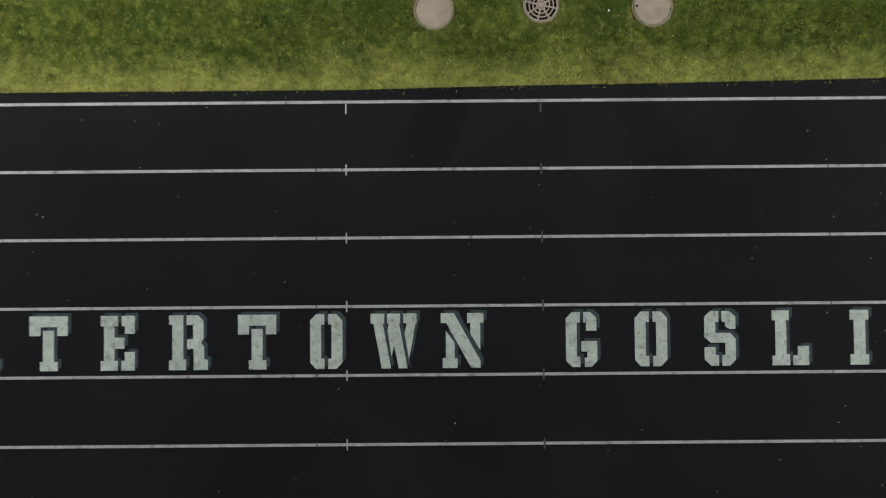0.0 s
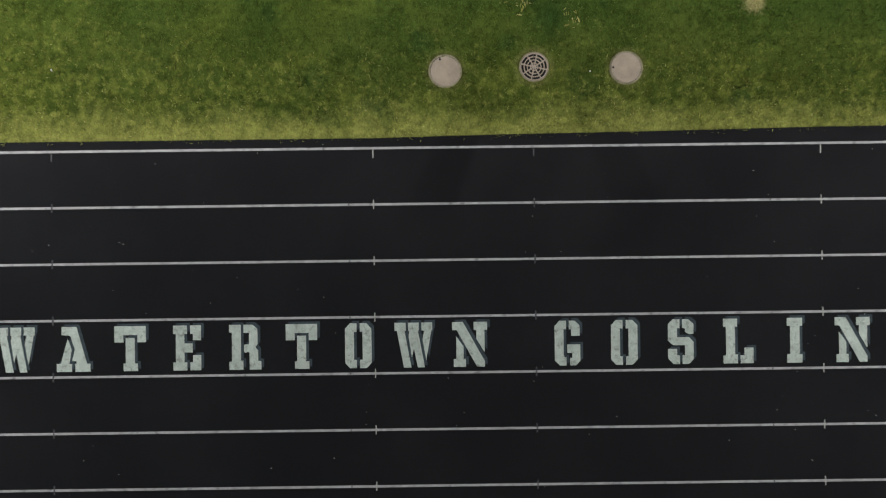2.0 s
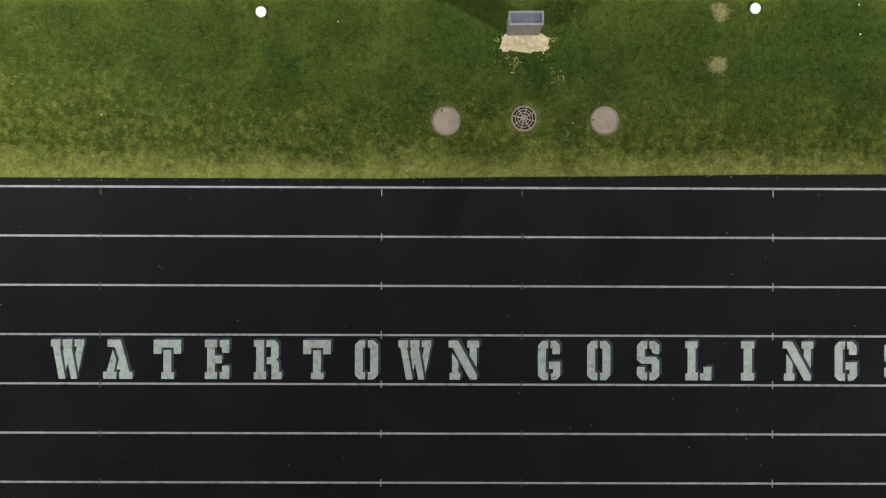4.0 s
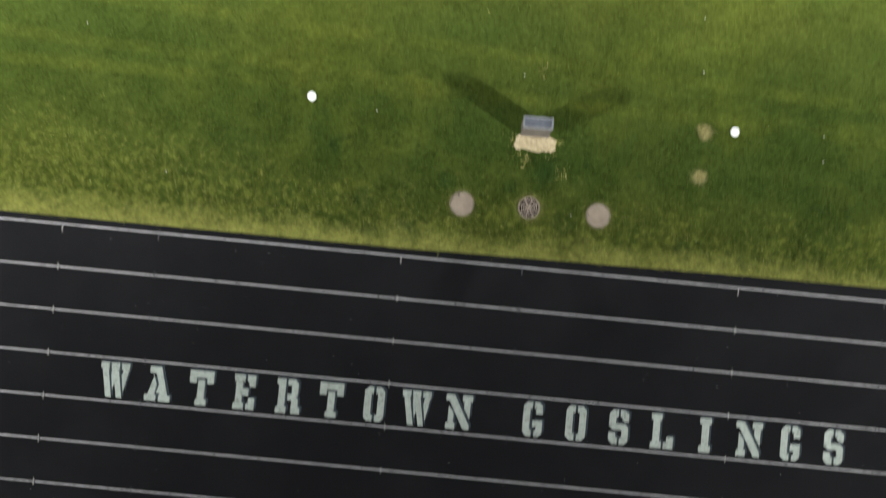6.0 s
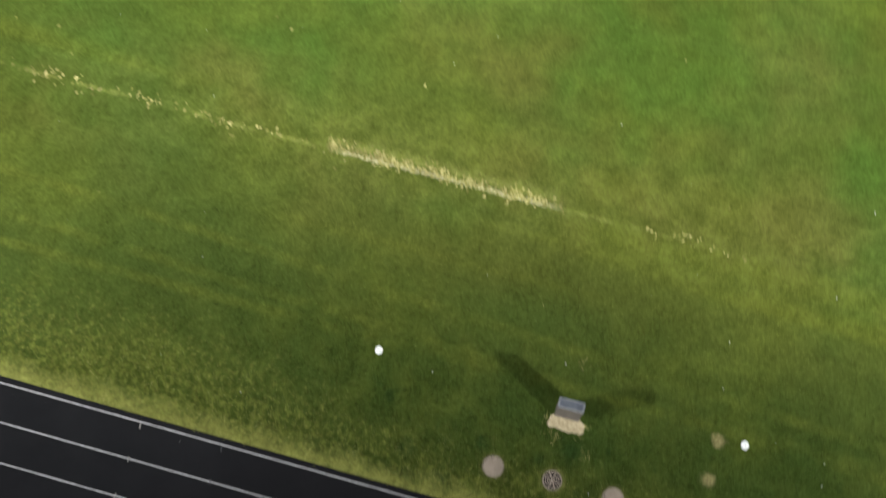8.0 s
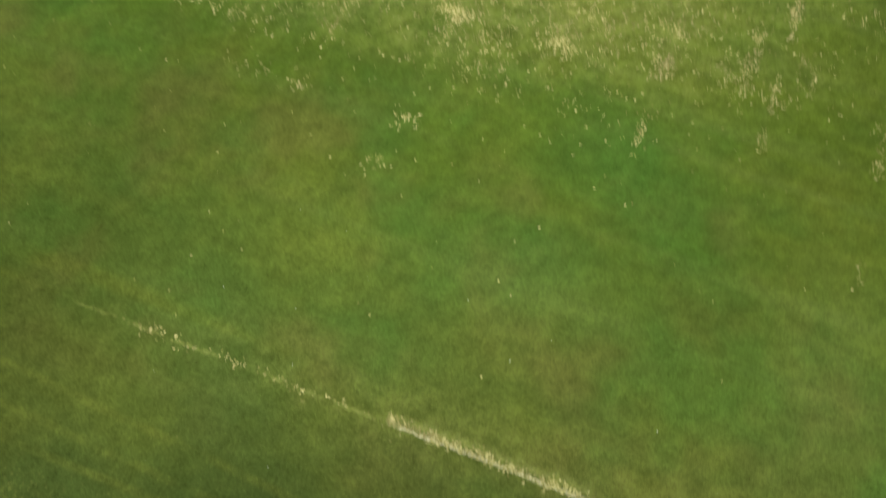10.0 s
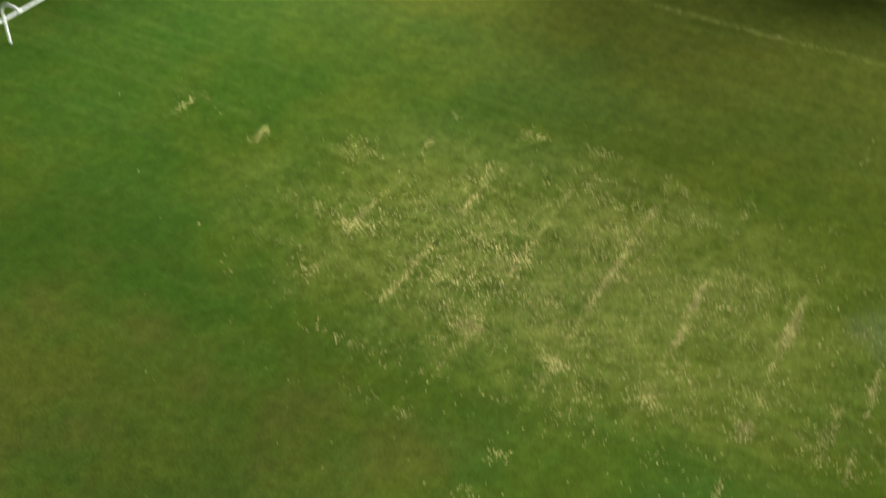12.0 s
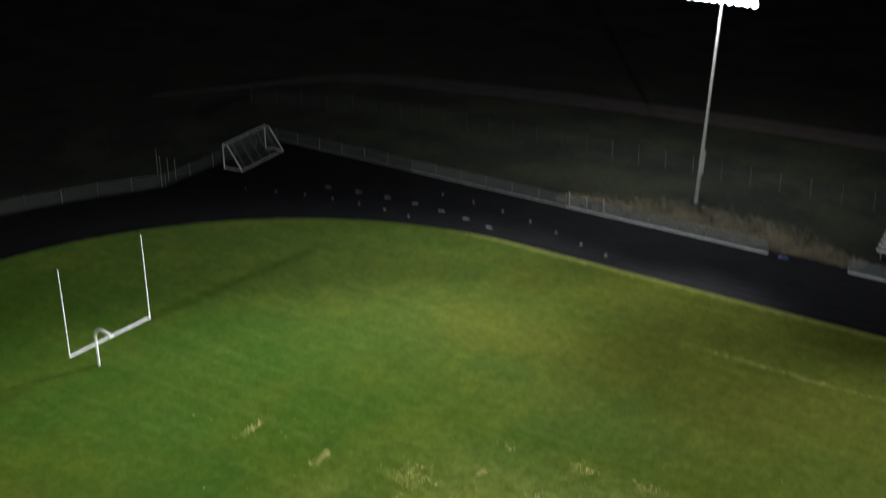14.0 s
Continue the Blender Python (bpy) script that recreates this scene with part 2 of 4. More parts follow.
    far_side = (y - 62.9 - wobble).abs().ramp(0.35, 0.1) * x.ramp(-23.0, -19.0) * m.noise(0.7, 2, shift=71).ramp(0.42, 0.66) * fine.ramp(0.35, 0.65) * 0.45
    side = near_side * weak + above * strong * 0.3 + far_side
    # dry halo along the touchline
    halo = (y - 9.9).abs().ramp(2.4, 0.2) * x.ramp(-20.0, -6.0) * clumps.ramp(0.3, 0.75) * 0.10
    straw_all = (straw + side + halo).math("MINIMUM", 0.95)
    col = m.mix(straw_all, col, m.mix(fine.ramp(0.3, 0.7), (0.258, 0.280, 0.055), (0.44, 0.445, 0.140)))
    col = m.mix(near_side * strong * (ragged_line.ramp(0.25, 0.55) * 0.5 + 0.4), col, m.mix(fine.ramp(0.3, 0.7), (0.34, 0.31, 0.16), (0.56, 0.52, 0.33)))
    # remains of white paint at the middle of the field
    px, py = (x - 2.9) * (1 / 3.8), (y - 38.2) * (1 / 2.8)
    paint = (px * px + py * py + clumps * 1.4 + (fine - 0.5)).ramp(1.7, 0.6) * fine.ramp(0.35, 0.7) * 0.35
    col = m.mix(paint, col, (0.34, 0.38, 0.30))
    # single bare patches
    for bx, by, br in ((7.35, 3.83, 0.24), (7.28, 2.72, 0.27)):
        dx, dy = x - bx, y - by
        spot_mask = ((dx * dx + dy * dy).math("SQRT") + (ragged_line - 0.5) * (br * 1.6) + (clumps - 0.5) * (br * 3.0)).ramp(br * 1.1, br * 0.2) * 0.6
        col = m.mix(spot_mask, col, (0.42, 0.36, 0.17))
    # dry rings round the lids
    for bx, by in ((1.39, 1.45), (3.08, 1.51), (4.83, 1.47)):
        dx, dy = x - bx, y - by
        col = m.mix(((dx * dx + dy * dy).math("SQRT") + (ragged_line - 0.5) * 0.14).ramp(0.44, 0.33) * 0.3, col, (0.20, 0.19, 0.07))
    # a darker band along the end line
    end = (x + 57.2 - (y - 47.0) * 0.10 + m.noise(0.3, 2) * 0.9).abs().ramp(1.1, 0.1) * y.ramp(39.0, 44.0) * y.ramp(64.0, 58.0) * 0.42
    col = m.mix(end, col, (0.026, 0.045, 0.007))
    # rough dull growth outside the fence
    gap = (x * -1.0 + XL).math("MAXIMUM", 0.0) + (x - XR).math("MAXIMUM", 0.0)
    away = (gap * gap + (y - R) * (y - R)).math("SQRT")
    rough = m.mix(m.noise(0.12, 4, 0.6, shift=91).ramp(0.35, 0.65), (0.028, 0.030, 0.027), (0.043, 0.047, 0.033))
    col = m.mix((away + (clumps - 0.5) * 1.5).ramp(45.5, 46.1), col, rough)
    tufts = m.noise(9.0, 3, 0.7, stretch=(1, 0.8, 1), shift=85).ramp(0.25, 0.75)
    if blades:
        pick = m.island()
        col = m.mix(pick.ramp(0.80, 0.86) * (mid_rim * 0.6 + 0.08), col, (0.38, 0.355, 0.15))
        shade = (pick * 37.0).math("FRACT") * 0.66 + m.noise(7.0, 3, 0.6, shift=89).ramp(0.34, 0.66) * 0.75 + tufts * 0.5 + 0.24
        m.base(m.scale(col, shade))
        m.bsdf.inputs["Roughness"].default_value = 0.6
    else:
        fine_grain = m.noise(34.0, 3, 0.75, stretch=(1, 0.6, 1), shift=81)
        close = y.ramp(26.0, 8.0)         # the field's turf is mown closer than the verge
        shade = (fine_grain.ramp(0.25, 0.8) - 0.5) * (close * 0.4 + 0.2) + (tufts - 0.5) * (close * 0.2 + 0.25) + 0.52 + clumps.ramp(0.3, 0.7) * 0.26 + m.noise(2.6, 4, 0.75, stretch=(1, 0.7, 1), shift=87).ramp(0.3, 0.7) * 0.22 + 0.24
        m.base(m.scale(col, shade))
        m.bump(fine_grain + m.noise(7.0, 3) * 1.5, 0.15, 0.03)
    return m.mat


def track_material():
    m = Stuff("black_latex_track", 0.85)
    m.bsdf.inputs["Specular IOR Level"].default_value = 0.0
    m.bsdf.inputs["Roughness"].default_value = 0.95
    col = m.mix(m.noise(0.35, 4, 0.6).ramp(0.35, 0.7), (0.0122, 0.0123, 0.0136), (0.0156, 0.0157, 0.0171))
    col = m.mix(m.noise(260.0, 2, 0.7).ramp(0.62, 0.74) * 0.5, col, (0.030, 0.030, 0.031))
    col = m.mix(m.noise(1.3, 5, 0.7, shift=7).ramp(0.60, 0.8) * 0.3, col, (0.022, 0.022, 0.022))
    m.base(col)
    m.bump(m.noise(120.0, 2), 0.12, 0.003)
    return m.mat


def paint_material(name, rgb, worn, amount, gone=()):
    m = Stuff(name, 0.85)
    m.bsdf.inputs["Specular IOR Level"].default_value = 0.15
    grit = m.noise(140.0, 3, 0.7).ramp(0.62, 0.7) * 0.55
    scuff = m.noise(9.0, 5, 0.75, shift=4).ramp(0.5, 0.72) * amount
    fade = m.noise(2.2, 4, 0.6, shift=8).ramp(0.3, 0.75) * 0.5
    col = m.mix(fade, rgb, tuple(c * 0.72 for c in rgb))
    col = m.scale(col, m.noise(38.0, 3, 0.7, shift=6).ramp(0.25, 0.75) * 0.34 + m.noise(4.5, 3, 0.6, shift=2).ramp(0.25, 0.75) * 0.22 + 0.74)
    col = m.mix((grit * amount + scuff).math("MINIMUM", 0.9), col, worn)
    if gone:
        col = m.mix(m.y.ramp(*gone) * 0.93, col, (0.014, 0.014, 0.0155))
    m.base(col)
    m.bump(m.noise(220.0, 2), 0.4, 0.003)
    return m.mat


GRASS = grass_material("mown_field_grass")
BLADES = grass_material("grass_blades", True)
TRACK = track_material()
LINE = paint_material("white_line_paint", (0.37, 0.37, 0.38), (0.05, 0.05, 0.05), 0.75, (1.0, 9.0))
LETTER = paint_material("pale_letter_paint", (0.42, 0.475, 0.43), (0.15, 0.17, 0.145), 0.9)
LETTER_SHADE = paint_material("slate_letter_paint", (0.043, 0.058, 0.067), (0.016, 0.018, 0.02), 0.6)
FAINT = paint_material("faded_mark_paint", (0.075, 0.075, 0.08), (0.03, 0.03, 0.03), 0.6)
BRIGHT = paint_material("fresh_mark_paint", (0.41, 0.41, 0.375), (0.15, 0.15, 0.14), 0.4)
WHITE_MARK = paint_material("white_mark_paint", (0.31, 0.31, 0.31), (0.12, 0.12, 0.12), 0.5)
CONCRETE = plain("concrete_lid", (0.18, 0.146, 0.112), (0.27, 0.225, 0.175), 4, 0.9, 0, 0.3, 90)
COLLAR = plain("concrete_collar", (0.13, 0.120, 0.070), (0.25, 0.225, 0.145), 9, 0.95, 0, 0.5, 70)
IRON = plain("cast_iron_grate", (0.22, 0.18, 0.145), (0.31, 0.255, 0.21), 14, 0.75, 0.0, 0.3, 80)
# near-black colour stands in for the unlit depth of holes and gaps
PIT = plain("dark_drain_pit", (0.004, 0.004, 0.004), (0.008, 0.008, 0.007), 8, 0.95)
POST = plain("dull_post_steel", (0.15, 0.155, 0.16), (0.23, 0.235, 0.24), 4, 0.6, 0.2, 0.1)
STEEL = plain("galvanised_steel", (0.34, 0.35, 0.36), (0.46, 0.47, 0.48), 4, 0.5, 0.35, 0.1)
WHITE = plain("white_gloss_paint", (0.70, 0.71, 0.70), (0.82, 0.82, 0.80), 3, 0.4)
DULL_WHITE = plain("weathered_white_pipe", (0.42, 0.43, 0.43), (0.58, 0.58, 0.57), 3, 0.55)
ALU = plain("bare_aluminium_planks", (0.55, 0.56, 0.57), (0.72, 0.73, 0.74), 3, 0.45, 0.3)
TRAY = plain("blue_grey_metal", (0.085, 0.098, 0.125), (0.14, 0.153, 0.18), 7, 0.5, 0.2)
RIM = plain("pale_grey_rim", (0.19, 0.205, 0.22), (0.26, 0.275, 0.29), 9, 0.5, 0.2)
PANEL = plain("brown_grey_panel", (0.070, 0.060, 0.050), (0.125, 0.108, 0.092), 6, 0.7)
DIRT = plain("dry_pale_dirt", (0.29, 0.235, 0.13), (0.56, 0.475, 0.31), 11, 0.95, 0, 0.7, 40)
PLASTIC = plain("white_plastic_cap", (0.72, 0.76, 0.74), (0.80, 0.82, 0.80), 12, 0.45)
LITTER = plain("pale_litter", (0.5, 0.5, 0.46), (0.8, 0.8, 0.75), 3, 0.8)
# three tones of one concrete kerb, darkest at its left end
DARK_KERB = plain("dark_concrete_kerb", (0.12, 0.12, 0.12), (0.19, 0.19, 0.18), 2, 0.9)
MID_KERB = plain("mid_concrete_kerb", (0.22, 0.22, 0.22), (0.36, 0.36, 0.35), 2, 0.9)
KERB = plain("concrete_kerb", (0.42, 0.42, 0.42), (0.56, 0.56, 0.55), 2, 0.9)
ROAD = plain("brown_cinder_road", (0.11, 0.088, 0.080), (0.18, 0.145, 0.13), 0.4, 0.95, 0, 0.4, 6)
dead = Stuff("dead_straw_grass", 0.8)
dead.bsdf.inputs["Specular IOR Level"].default_value = 0.0
dead.base(dead.scale(dead.mix(dead.island().ramp(0.2, 1.0), (0.25, 0.245, 0.072), (0.54, 0.485, 0.205)), dead.noise(0.8, 3).ramp(0.25, 0.75) * 0.6 + 0.5))
DEAD = dead.mat
WEEDS = plain("dry_weeds", (0.21, 0.18, 0.13), (0.37, 0.31, 0.215), 0.9, 0.9, 0, 0.1, 9)
BLUE = plain("blue_tarpaulin", (0.02, 0.04, 0.14), (0.05, 0.08, 0.22), 5, 0.5)
# darker post copy that lets the outer fence fade out to the left
DARK_POST = plain("dark_post_steel", (0.035, 0.032, 0.03), (0.06, 0.055, 0.05), 5, 0.9)
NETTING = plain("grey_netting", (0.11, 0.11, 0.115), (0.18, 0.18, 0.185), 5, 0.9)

glow = Stuff("lit_floodlight_lens")
glow.bsdf.inputs["Emission Color"].default_value = (0.92, 0.96, 1.0, 1)
glow.bsdf.inputs["Emission Strength"].default_value = 60.0
GLOW = glow.mat

chain = Stuff("chain_link_wire", 0.5, 0.3)
chain.base(chain.mix(chain.noise(3, 3), (0.26, 0.31, 0.34), (0.36, 0.41, 0.44)))
clear = chain.node("ShaderNodeBsdfTransparent")
see = chain.node("ShaderNodeMixShader")
see.inputs["Fac"].default_value = 0.26
outlet = chain.tree.nodes["Material Output"]
chain.tree.links.new(clear.outputs[0], see.inputs[1])
chain.tree.links.new(chain.bsdf.outputs[0], see.inputs[2])
chain.tree.links.new(see.outputs[0], outlet.inputs["Surface"])
CHAIN = chain.mat


def thin_wire(name, share):
    mat = CHAIN.copy()
    mat.name = name
    for n in mat.node_tree.nodes:
        if n.type == "MIX_SHADER":
            n.inputs["Fac"].default_value = share
    return mat


# copies with a smaller share of wire, so the mesh fades by stretches
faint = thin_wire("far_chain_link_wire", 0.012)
SPARSE_CHAIN = thin_wire("sparse_chain_link_wire", 0.045)
DULL_CHAIN = thin_wire("dull_chain_link_wire", 0.15)


# ---- mesh helpers ----
def finish(name, bm, material, smooth=False):
    bmesh.ops.recalc_face_normals(bm, faces=bm.faces)
    me = bpy.data.meshes.new(name)
    bm.to_mesh(me)
    bm.free()
    me.materials.append(material)
    if smooth:
        for p in me.polygons:
            p.use_smooth = True
    return me


def part(name, bm, material, parent, label=""):
    ob = new(name, bm if isinstance(bm, bpy.types.Mesh) else finish(name, bm, material))
    ob.parent = parent
    return tagged(ob, label)


def thing(name, at, label, category, group="", turn=0.0):
    ob = new(name)
    ob.empty_display_size = 0.2
    ob.matrix_basis = pose(*at, 0, 0, turn)
    return tagged(ob, label, category, group)


def structure(name, bm, material, label, category=""):
    return tagged(new(name, finish(name, bm, material)), label, category or name.split("_")[0], kind="structure")


def box(bm, x0, y0, z0, x1, y1, z1, bevel=0.0):
    r = bmesh.ops.create_cube(bm, size=1)
    m = Matrix.LocRotScale(((x0 + x1) / 2, (y0 + y1) / 2, (z0 + z1) / 2), None, (x1 - x0, y1 - y0, z1 - z0))
    bmesh.ops.transform(bm, matrix=m, verts=r["verts"])
    if bevel:
        edges = list({e for v in r["verts"] for e in v.link_edges})
        bmesh.ops.bevel(bm, geom=edges, offset=bevel, segments=2, affect="EDGES")
    return bm


def tube(bm, a, b, ra, rb=None, n=10):
    """A round bar from a to b."""
    a, b = Vector(a), Vector(b)
    r = bmesh.ops.create_cone(bm, cap_ends=True, segments=n, radius1=ra, radius2=ra if rb is None else rb, depth=(b - a).length)
    m = Matrix.Translation((a + b) / 2) @ (b - a).to_track_quat("Z", "Y").to_matrix().to_4x4()
    bmesh.ops.transform(bm, matrix=m, verts=r["verts"])
    return bm


def bent(bm, pts, r, n=10):
    """A round bar along a bent line."""
    pts = [Vector(p) for p in pts]
    rings, q, before = [], None, None
    for i, p in enumerate(pts):
        d = (pts[min(i + 1, len(pts) - 1)] - pts[max(i - 1, 0)]).normalized()
        q = d.to_track_quat("Z", "Y") if q is None else before.rotation_difference(d) @ q
        before = d
        rings.append([bm.verts.new(p + q @ Vector((r * math.cos(2 * math.pi * k / n), r * math.sin(2 * math.pi * k / n), 0))) for k in range(n)])
    for u, v in zip(rings, rings[1:]):
        for k in range(n):
            bm.faces.new((u[k], u[(k + 1) % n], v[(k + 1) % n], v[k]))
    bm.faces.new(rings[0])
    bm.faces.new(rings[-1])
    return bm


def slab(bm, outline, z0, z1):
    """A flat plate with the given outline."""
    top = [bm.verts.new((x, y, z1)) for x, y in outline]
    low = [bm.verts.new((x, y, z0)) for x, y in outline]
    bm.faces.new(top)
    for i in range(len(top)):
        j = (i + 1) % len(top)
        bm.faces.new((top[i], low[i], low[j], top[j]))
    return bm


def oval(radius, steps=48):
    """The points of a line round the field at that radius of the bends."""
    pts = []
    for i in range(13):
        pts.append((XL + (XR - XL) * i / 12, R - radius))
    for i in range(1, steps):
        a = -math.pi / 2 + math.pi * i / steps
        pts.append((XR + radius * math.cos(a), R + radius * math.sin(a)))
    for i in range(13):
        pts.append((XR + (XL - XR) * i / 12, R + radius))
    for i in range(1, steps):
        a = math.pi / 2 + math.pi * i / steps
        pts.append((XL + radius * math.cos(a), R + radius * math.sin(a)))
    return pts


def ring(bm, r0, r1, z0, z1):
    """An oval band between two radii, with its edges."""
    ins, outs = oval(r0), oval(r1)
    n = len(ins)
    rows = [[bm.verts.new((x, y, z)) for x, y in pts] for pts, z in ((ins, z0), (ins, z1), (outs, z1), (outs, z0))]
    for a, b in zip(rows, rows[1:]):
        for i in range(n):
            j = (i + 1) % n
            bm.faces.new((a[i], a[j], b[j], b[i]))
    return bm


# ---- ground, track, lines ----
bm = bmesh.new()
slab(bm, [(-2500, -2500), (2500, -2500), (2500, 2500), (-2500, 2500)], -0.5, 0.0)
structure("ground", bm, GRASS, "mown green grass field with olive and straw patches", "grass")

bm = bmesh.new()
slab(bm, [(-1.0, 0.17), (40.0, 0.17), (40.0, 0.45), (8.5, 0.31), (5.2, 0.26), (2.5, 0.235)], -0.2, 0.0125)
structure("track_edge", bm, TRACK, "bare black track edge where the grass draws back", "running track")

OUT = 46.15          # radius of the fence round the track
bm = bmesh.new()
ring(bm, R - 0.19, OUT, -0.2, 0.014)
structure("track_surface", bm, TRACK, "black rubberised running track with dull surface", "running track")
bm = bmesh.new()
slab(bm, [(-79.3, R + OUT), (-79.3, 62.6), (-60.0, 72.0), (-44.0, R + OUT - 0.6), (-44.0, R + OUT)], -0.2, 0.010)
structure("pavement_corner", bm, TRACK, "black asphalt corner apron behind the bend", "pavement")

for k in range(9):
    bm = bmesh.new()
    ring(bm, R + LANE * k - 0.0225, R + LANE * k + 0.0225, 0.012, 0.018)
    structure("lane_line", bm, LINE, "thin worn white painted lane line", "lane line")


def mark(name, x, y, w, h, material, label, turn=0.0):
    bm = bmesh.new()
    slab(bm, [(-w / 2, -h / 2), (w / 2, -h / 2), (w / 2, h / 2), (-w / 2, h / 2)], -0.004, 0.004)
    ob = structure(name, bm, material, label, "track mark")
    ob.matrix_basis = pose(x, y, 0.0175, 0, 0, turn)
    return ob


for i in range(-3, 5):           # hurdle marks, 8.5 m and 9.14 m apart
    for k in range(9):
        y = -LANE * k
        if k == 0:
            mark("hurdle_mark", i * 8.5, -0.11, 0.021, 0.16, BRIGHT, "short pale painted hurdle mark beside lane line")
            mark("hurdle_mark", 3.05 + (i - 1) * 9.14, -0.11, 0.028, 0.15, FAINT, "short faded grey hurdle mark beside lane line")
        else:
            mark("hurdle_mark", i * 8.5, y, 0.021, 0.17, BRIGHT, "short pale painted hurdle mark across lane line")
            mark("hurdle_mark", 3.05 + (i - 1) * 9.14, y, 0.03, 0.17, FAINT, "short faded grey hurdle mark across lane line")
            mark("hurdle_mark", -0.47 + i * 8.0, y, 0.022, 0.075, FAINT, "tiny dark hurdle mark on lane line")


def on_bend(radius, degrees):
    """A place on the far bend; past its end the way goes on along the straight."""
    if degrees < 0:
        return XL + radius * radians(-degrees), R + radius, 0.0
    a = radians(degrees)
    return XL - radius * math.sin(a), R + radius * math.cos(a), degrees


bm = bmesh.new()
slab(bm, [(-23.2, R + OUT - 0.02), (-16.3, R + OUT - 0.02), (-16.0, R + OUT + 1.5), (-23.6, R + OUT + 1.2)], -0.2, 0.008)
structure("pavement_gateway", bm, TRACK, "black asphalt strip in the gateway of the fence", "pavement")

for first, step, w, h, m, label in ((16.9, 4.6, 0.16, 0.42, WHITE_MARK, "small white painted relay tick on the bend"),
                                    (31.8, 4.15, 0.62, 0.26, WHITE_MARK, "white painted relay box on the bend"),
                                    (42.3, 3.9, 0.16, 0.40, WHITE_MARK, "small white painted relay tick on the bend")):
    for k in range(7):
        x, y, turn = on_bend(44.35 - 1.05 * k, first - step * k)
        mark("relay_mark", x, y, w, h, m, label, turn)

# far ground: a cinder road and the kerb under the fence
bm = bmesh.new()
road = [(-104, 87, 1.5), (-98, 95.5, 3.2), (-94, 102, 4), (-89.5, 107, 4.5), (-82, 110.2, 4.6), (-73.3, 111.9, 4.6), (-63.4, 114.2, 4.6), (-50.3, 116, 4.6), (-37, 117.5, 4.6), (-23.4, 118.4, 4.6), (90, 121, 5)]
edge_a = [bm.verts.new((x, y - w / 2, 0.02)) for x, y, w in road]
edge_b = [bm.verts.new((x, y + w / 2, 0.02)) for x, y, w in road]
for i in range(len(road) - 1):
    bm.faces.new((edge_a[i], edge_a[i + 1], edge_b[i + 1], edge_b[i]))
r = bmesh.ops.extrude_face_region(bm, geom=list(bm.faces))
for v in r["geom"]:
    if isinstance(v, bmesh.types.BMVert):
        v.co.z = -0.1
structure("road", bm, ROAD, "dark brown cinder road beyond the outer fence", "road")

FY = R + OUT + 0.05
# the kerb steps darker and narrower towards the left
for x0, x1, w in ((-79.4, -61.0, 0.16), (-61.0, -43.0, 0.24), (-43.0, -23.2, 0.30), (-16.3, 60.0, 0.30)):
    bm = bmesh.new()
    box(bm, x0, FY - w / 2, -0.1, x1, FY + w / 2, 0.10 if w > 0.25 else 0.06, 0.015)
    structure("kerb", bm, KERB if w > 0.25 else MID_KERB if w > 0.2 else DARK_KERB, "pale concrete kerb along the fence beside the track", "kerb")

# ---- lettering in the fourth lane ----
GLYPHS = {}
GLYPHS["T"] = (0.70, [[(0, 1), (.7, 1), (.7, .64), (.51, .64), (.51, .8), (.2, .8), (.2, .64), (0, .64)], [(.2, 0), (.52, 0), (.52, .17), (.45, .17), (.45, .74), (.25, .74), (.25, .17), (.2, .17)]])
GLYPHS["E"] = (0.62, [[(0, 1), (.31, 1), (.31, .81), (.25, .81), (.25, .6), (.43, .6), (.43, .4), (.25, .4), (.25, .18), (.31, .18), (.31, 0), (0, 0), (0, .18), (.06, .18), (.06, .81), (0, .81)], [(.38, 1), (.62, 1), (.62, .67), (.44, .67), (.44, .81), (.38, .81)], [(.38, 0), (.62, 0), (.62, .34), (.44, .34), (.44, .18), (.38, .18)]])
GLYPHS["R"] = (0.71, [[(0, 1), (.26, 1), (.26, .2), (.31, .2), (.31, 0), (0, 0), (0, .18), (.06, .18), (.06, .83), (0, .83)], [(.32, 1), (.52, 1), (.63, .9), (.63, .57), (.58, .5), (.64, .42), (.64, .2), (.71, .18), (.71, 0), (.45, 0), (.45, .39), (.33, .39), (.33, .56), (.44, .56), (.44, .82), (.32, .82)]])
GLYPHS["O"] = (0.59, [[(.26, 1), (.11, 1), (0, .88), (0, .12), (.11, 0), (.26, 0), (.26, .19), (.2, .19), (.2, .81), (.26, .81)], [(.33, 1), (.48, 1), (.59, .88), (.59, .12), (.48, 0), (.33, 0), (.33, .19), (.39, .19), (.39, .81), (.33, .81)]])
GLYPHS["W"] = (0.84, [[(0, 1), (.25, 1), (.25, .82), (.22, .82), (.37, 0), (.2, 0), (.05, .82), (0, .82)], [(.3, 1), (.54, 1), (.54, .82), (.52, .82), (.67, 0), (.51, 0), (.43, .42), (.38, .22), (.31, .7), (.33, .82), (.3, .82)], [(.6, 1), (.84, 1), (.84, .82), (.82, .82), (.70, .16), (.62, .62), (.66, .82), (.6, .82)]])
GLYPHS["A"] = (0.75, [[(.11, 1), (.44, 1), (.67, .18), (.745, .18), (.745, 0), (.41, 0), (.41, .18), (.44, .18), (.43, .24), (.34, .24), (.40, .5), (.30, .8), (.11, .82)], [(.245, .74), (.33, .5), (.28, .18), (.335, .18), (.335, 0), (0, 0), (0, .18), (.09, .18)]])
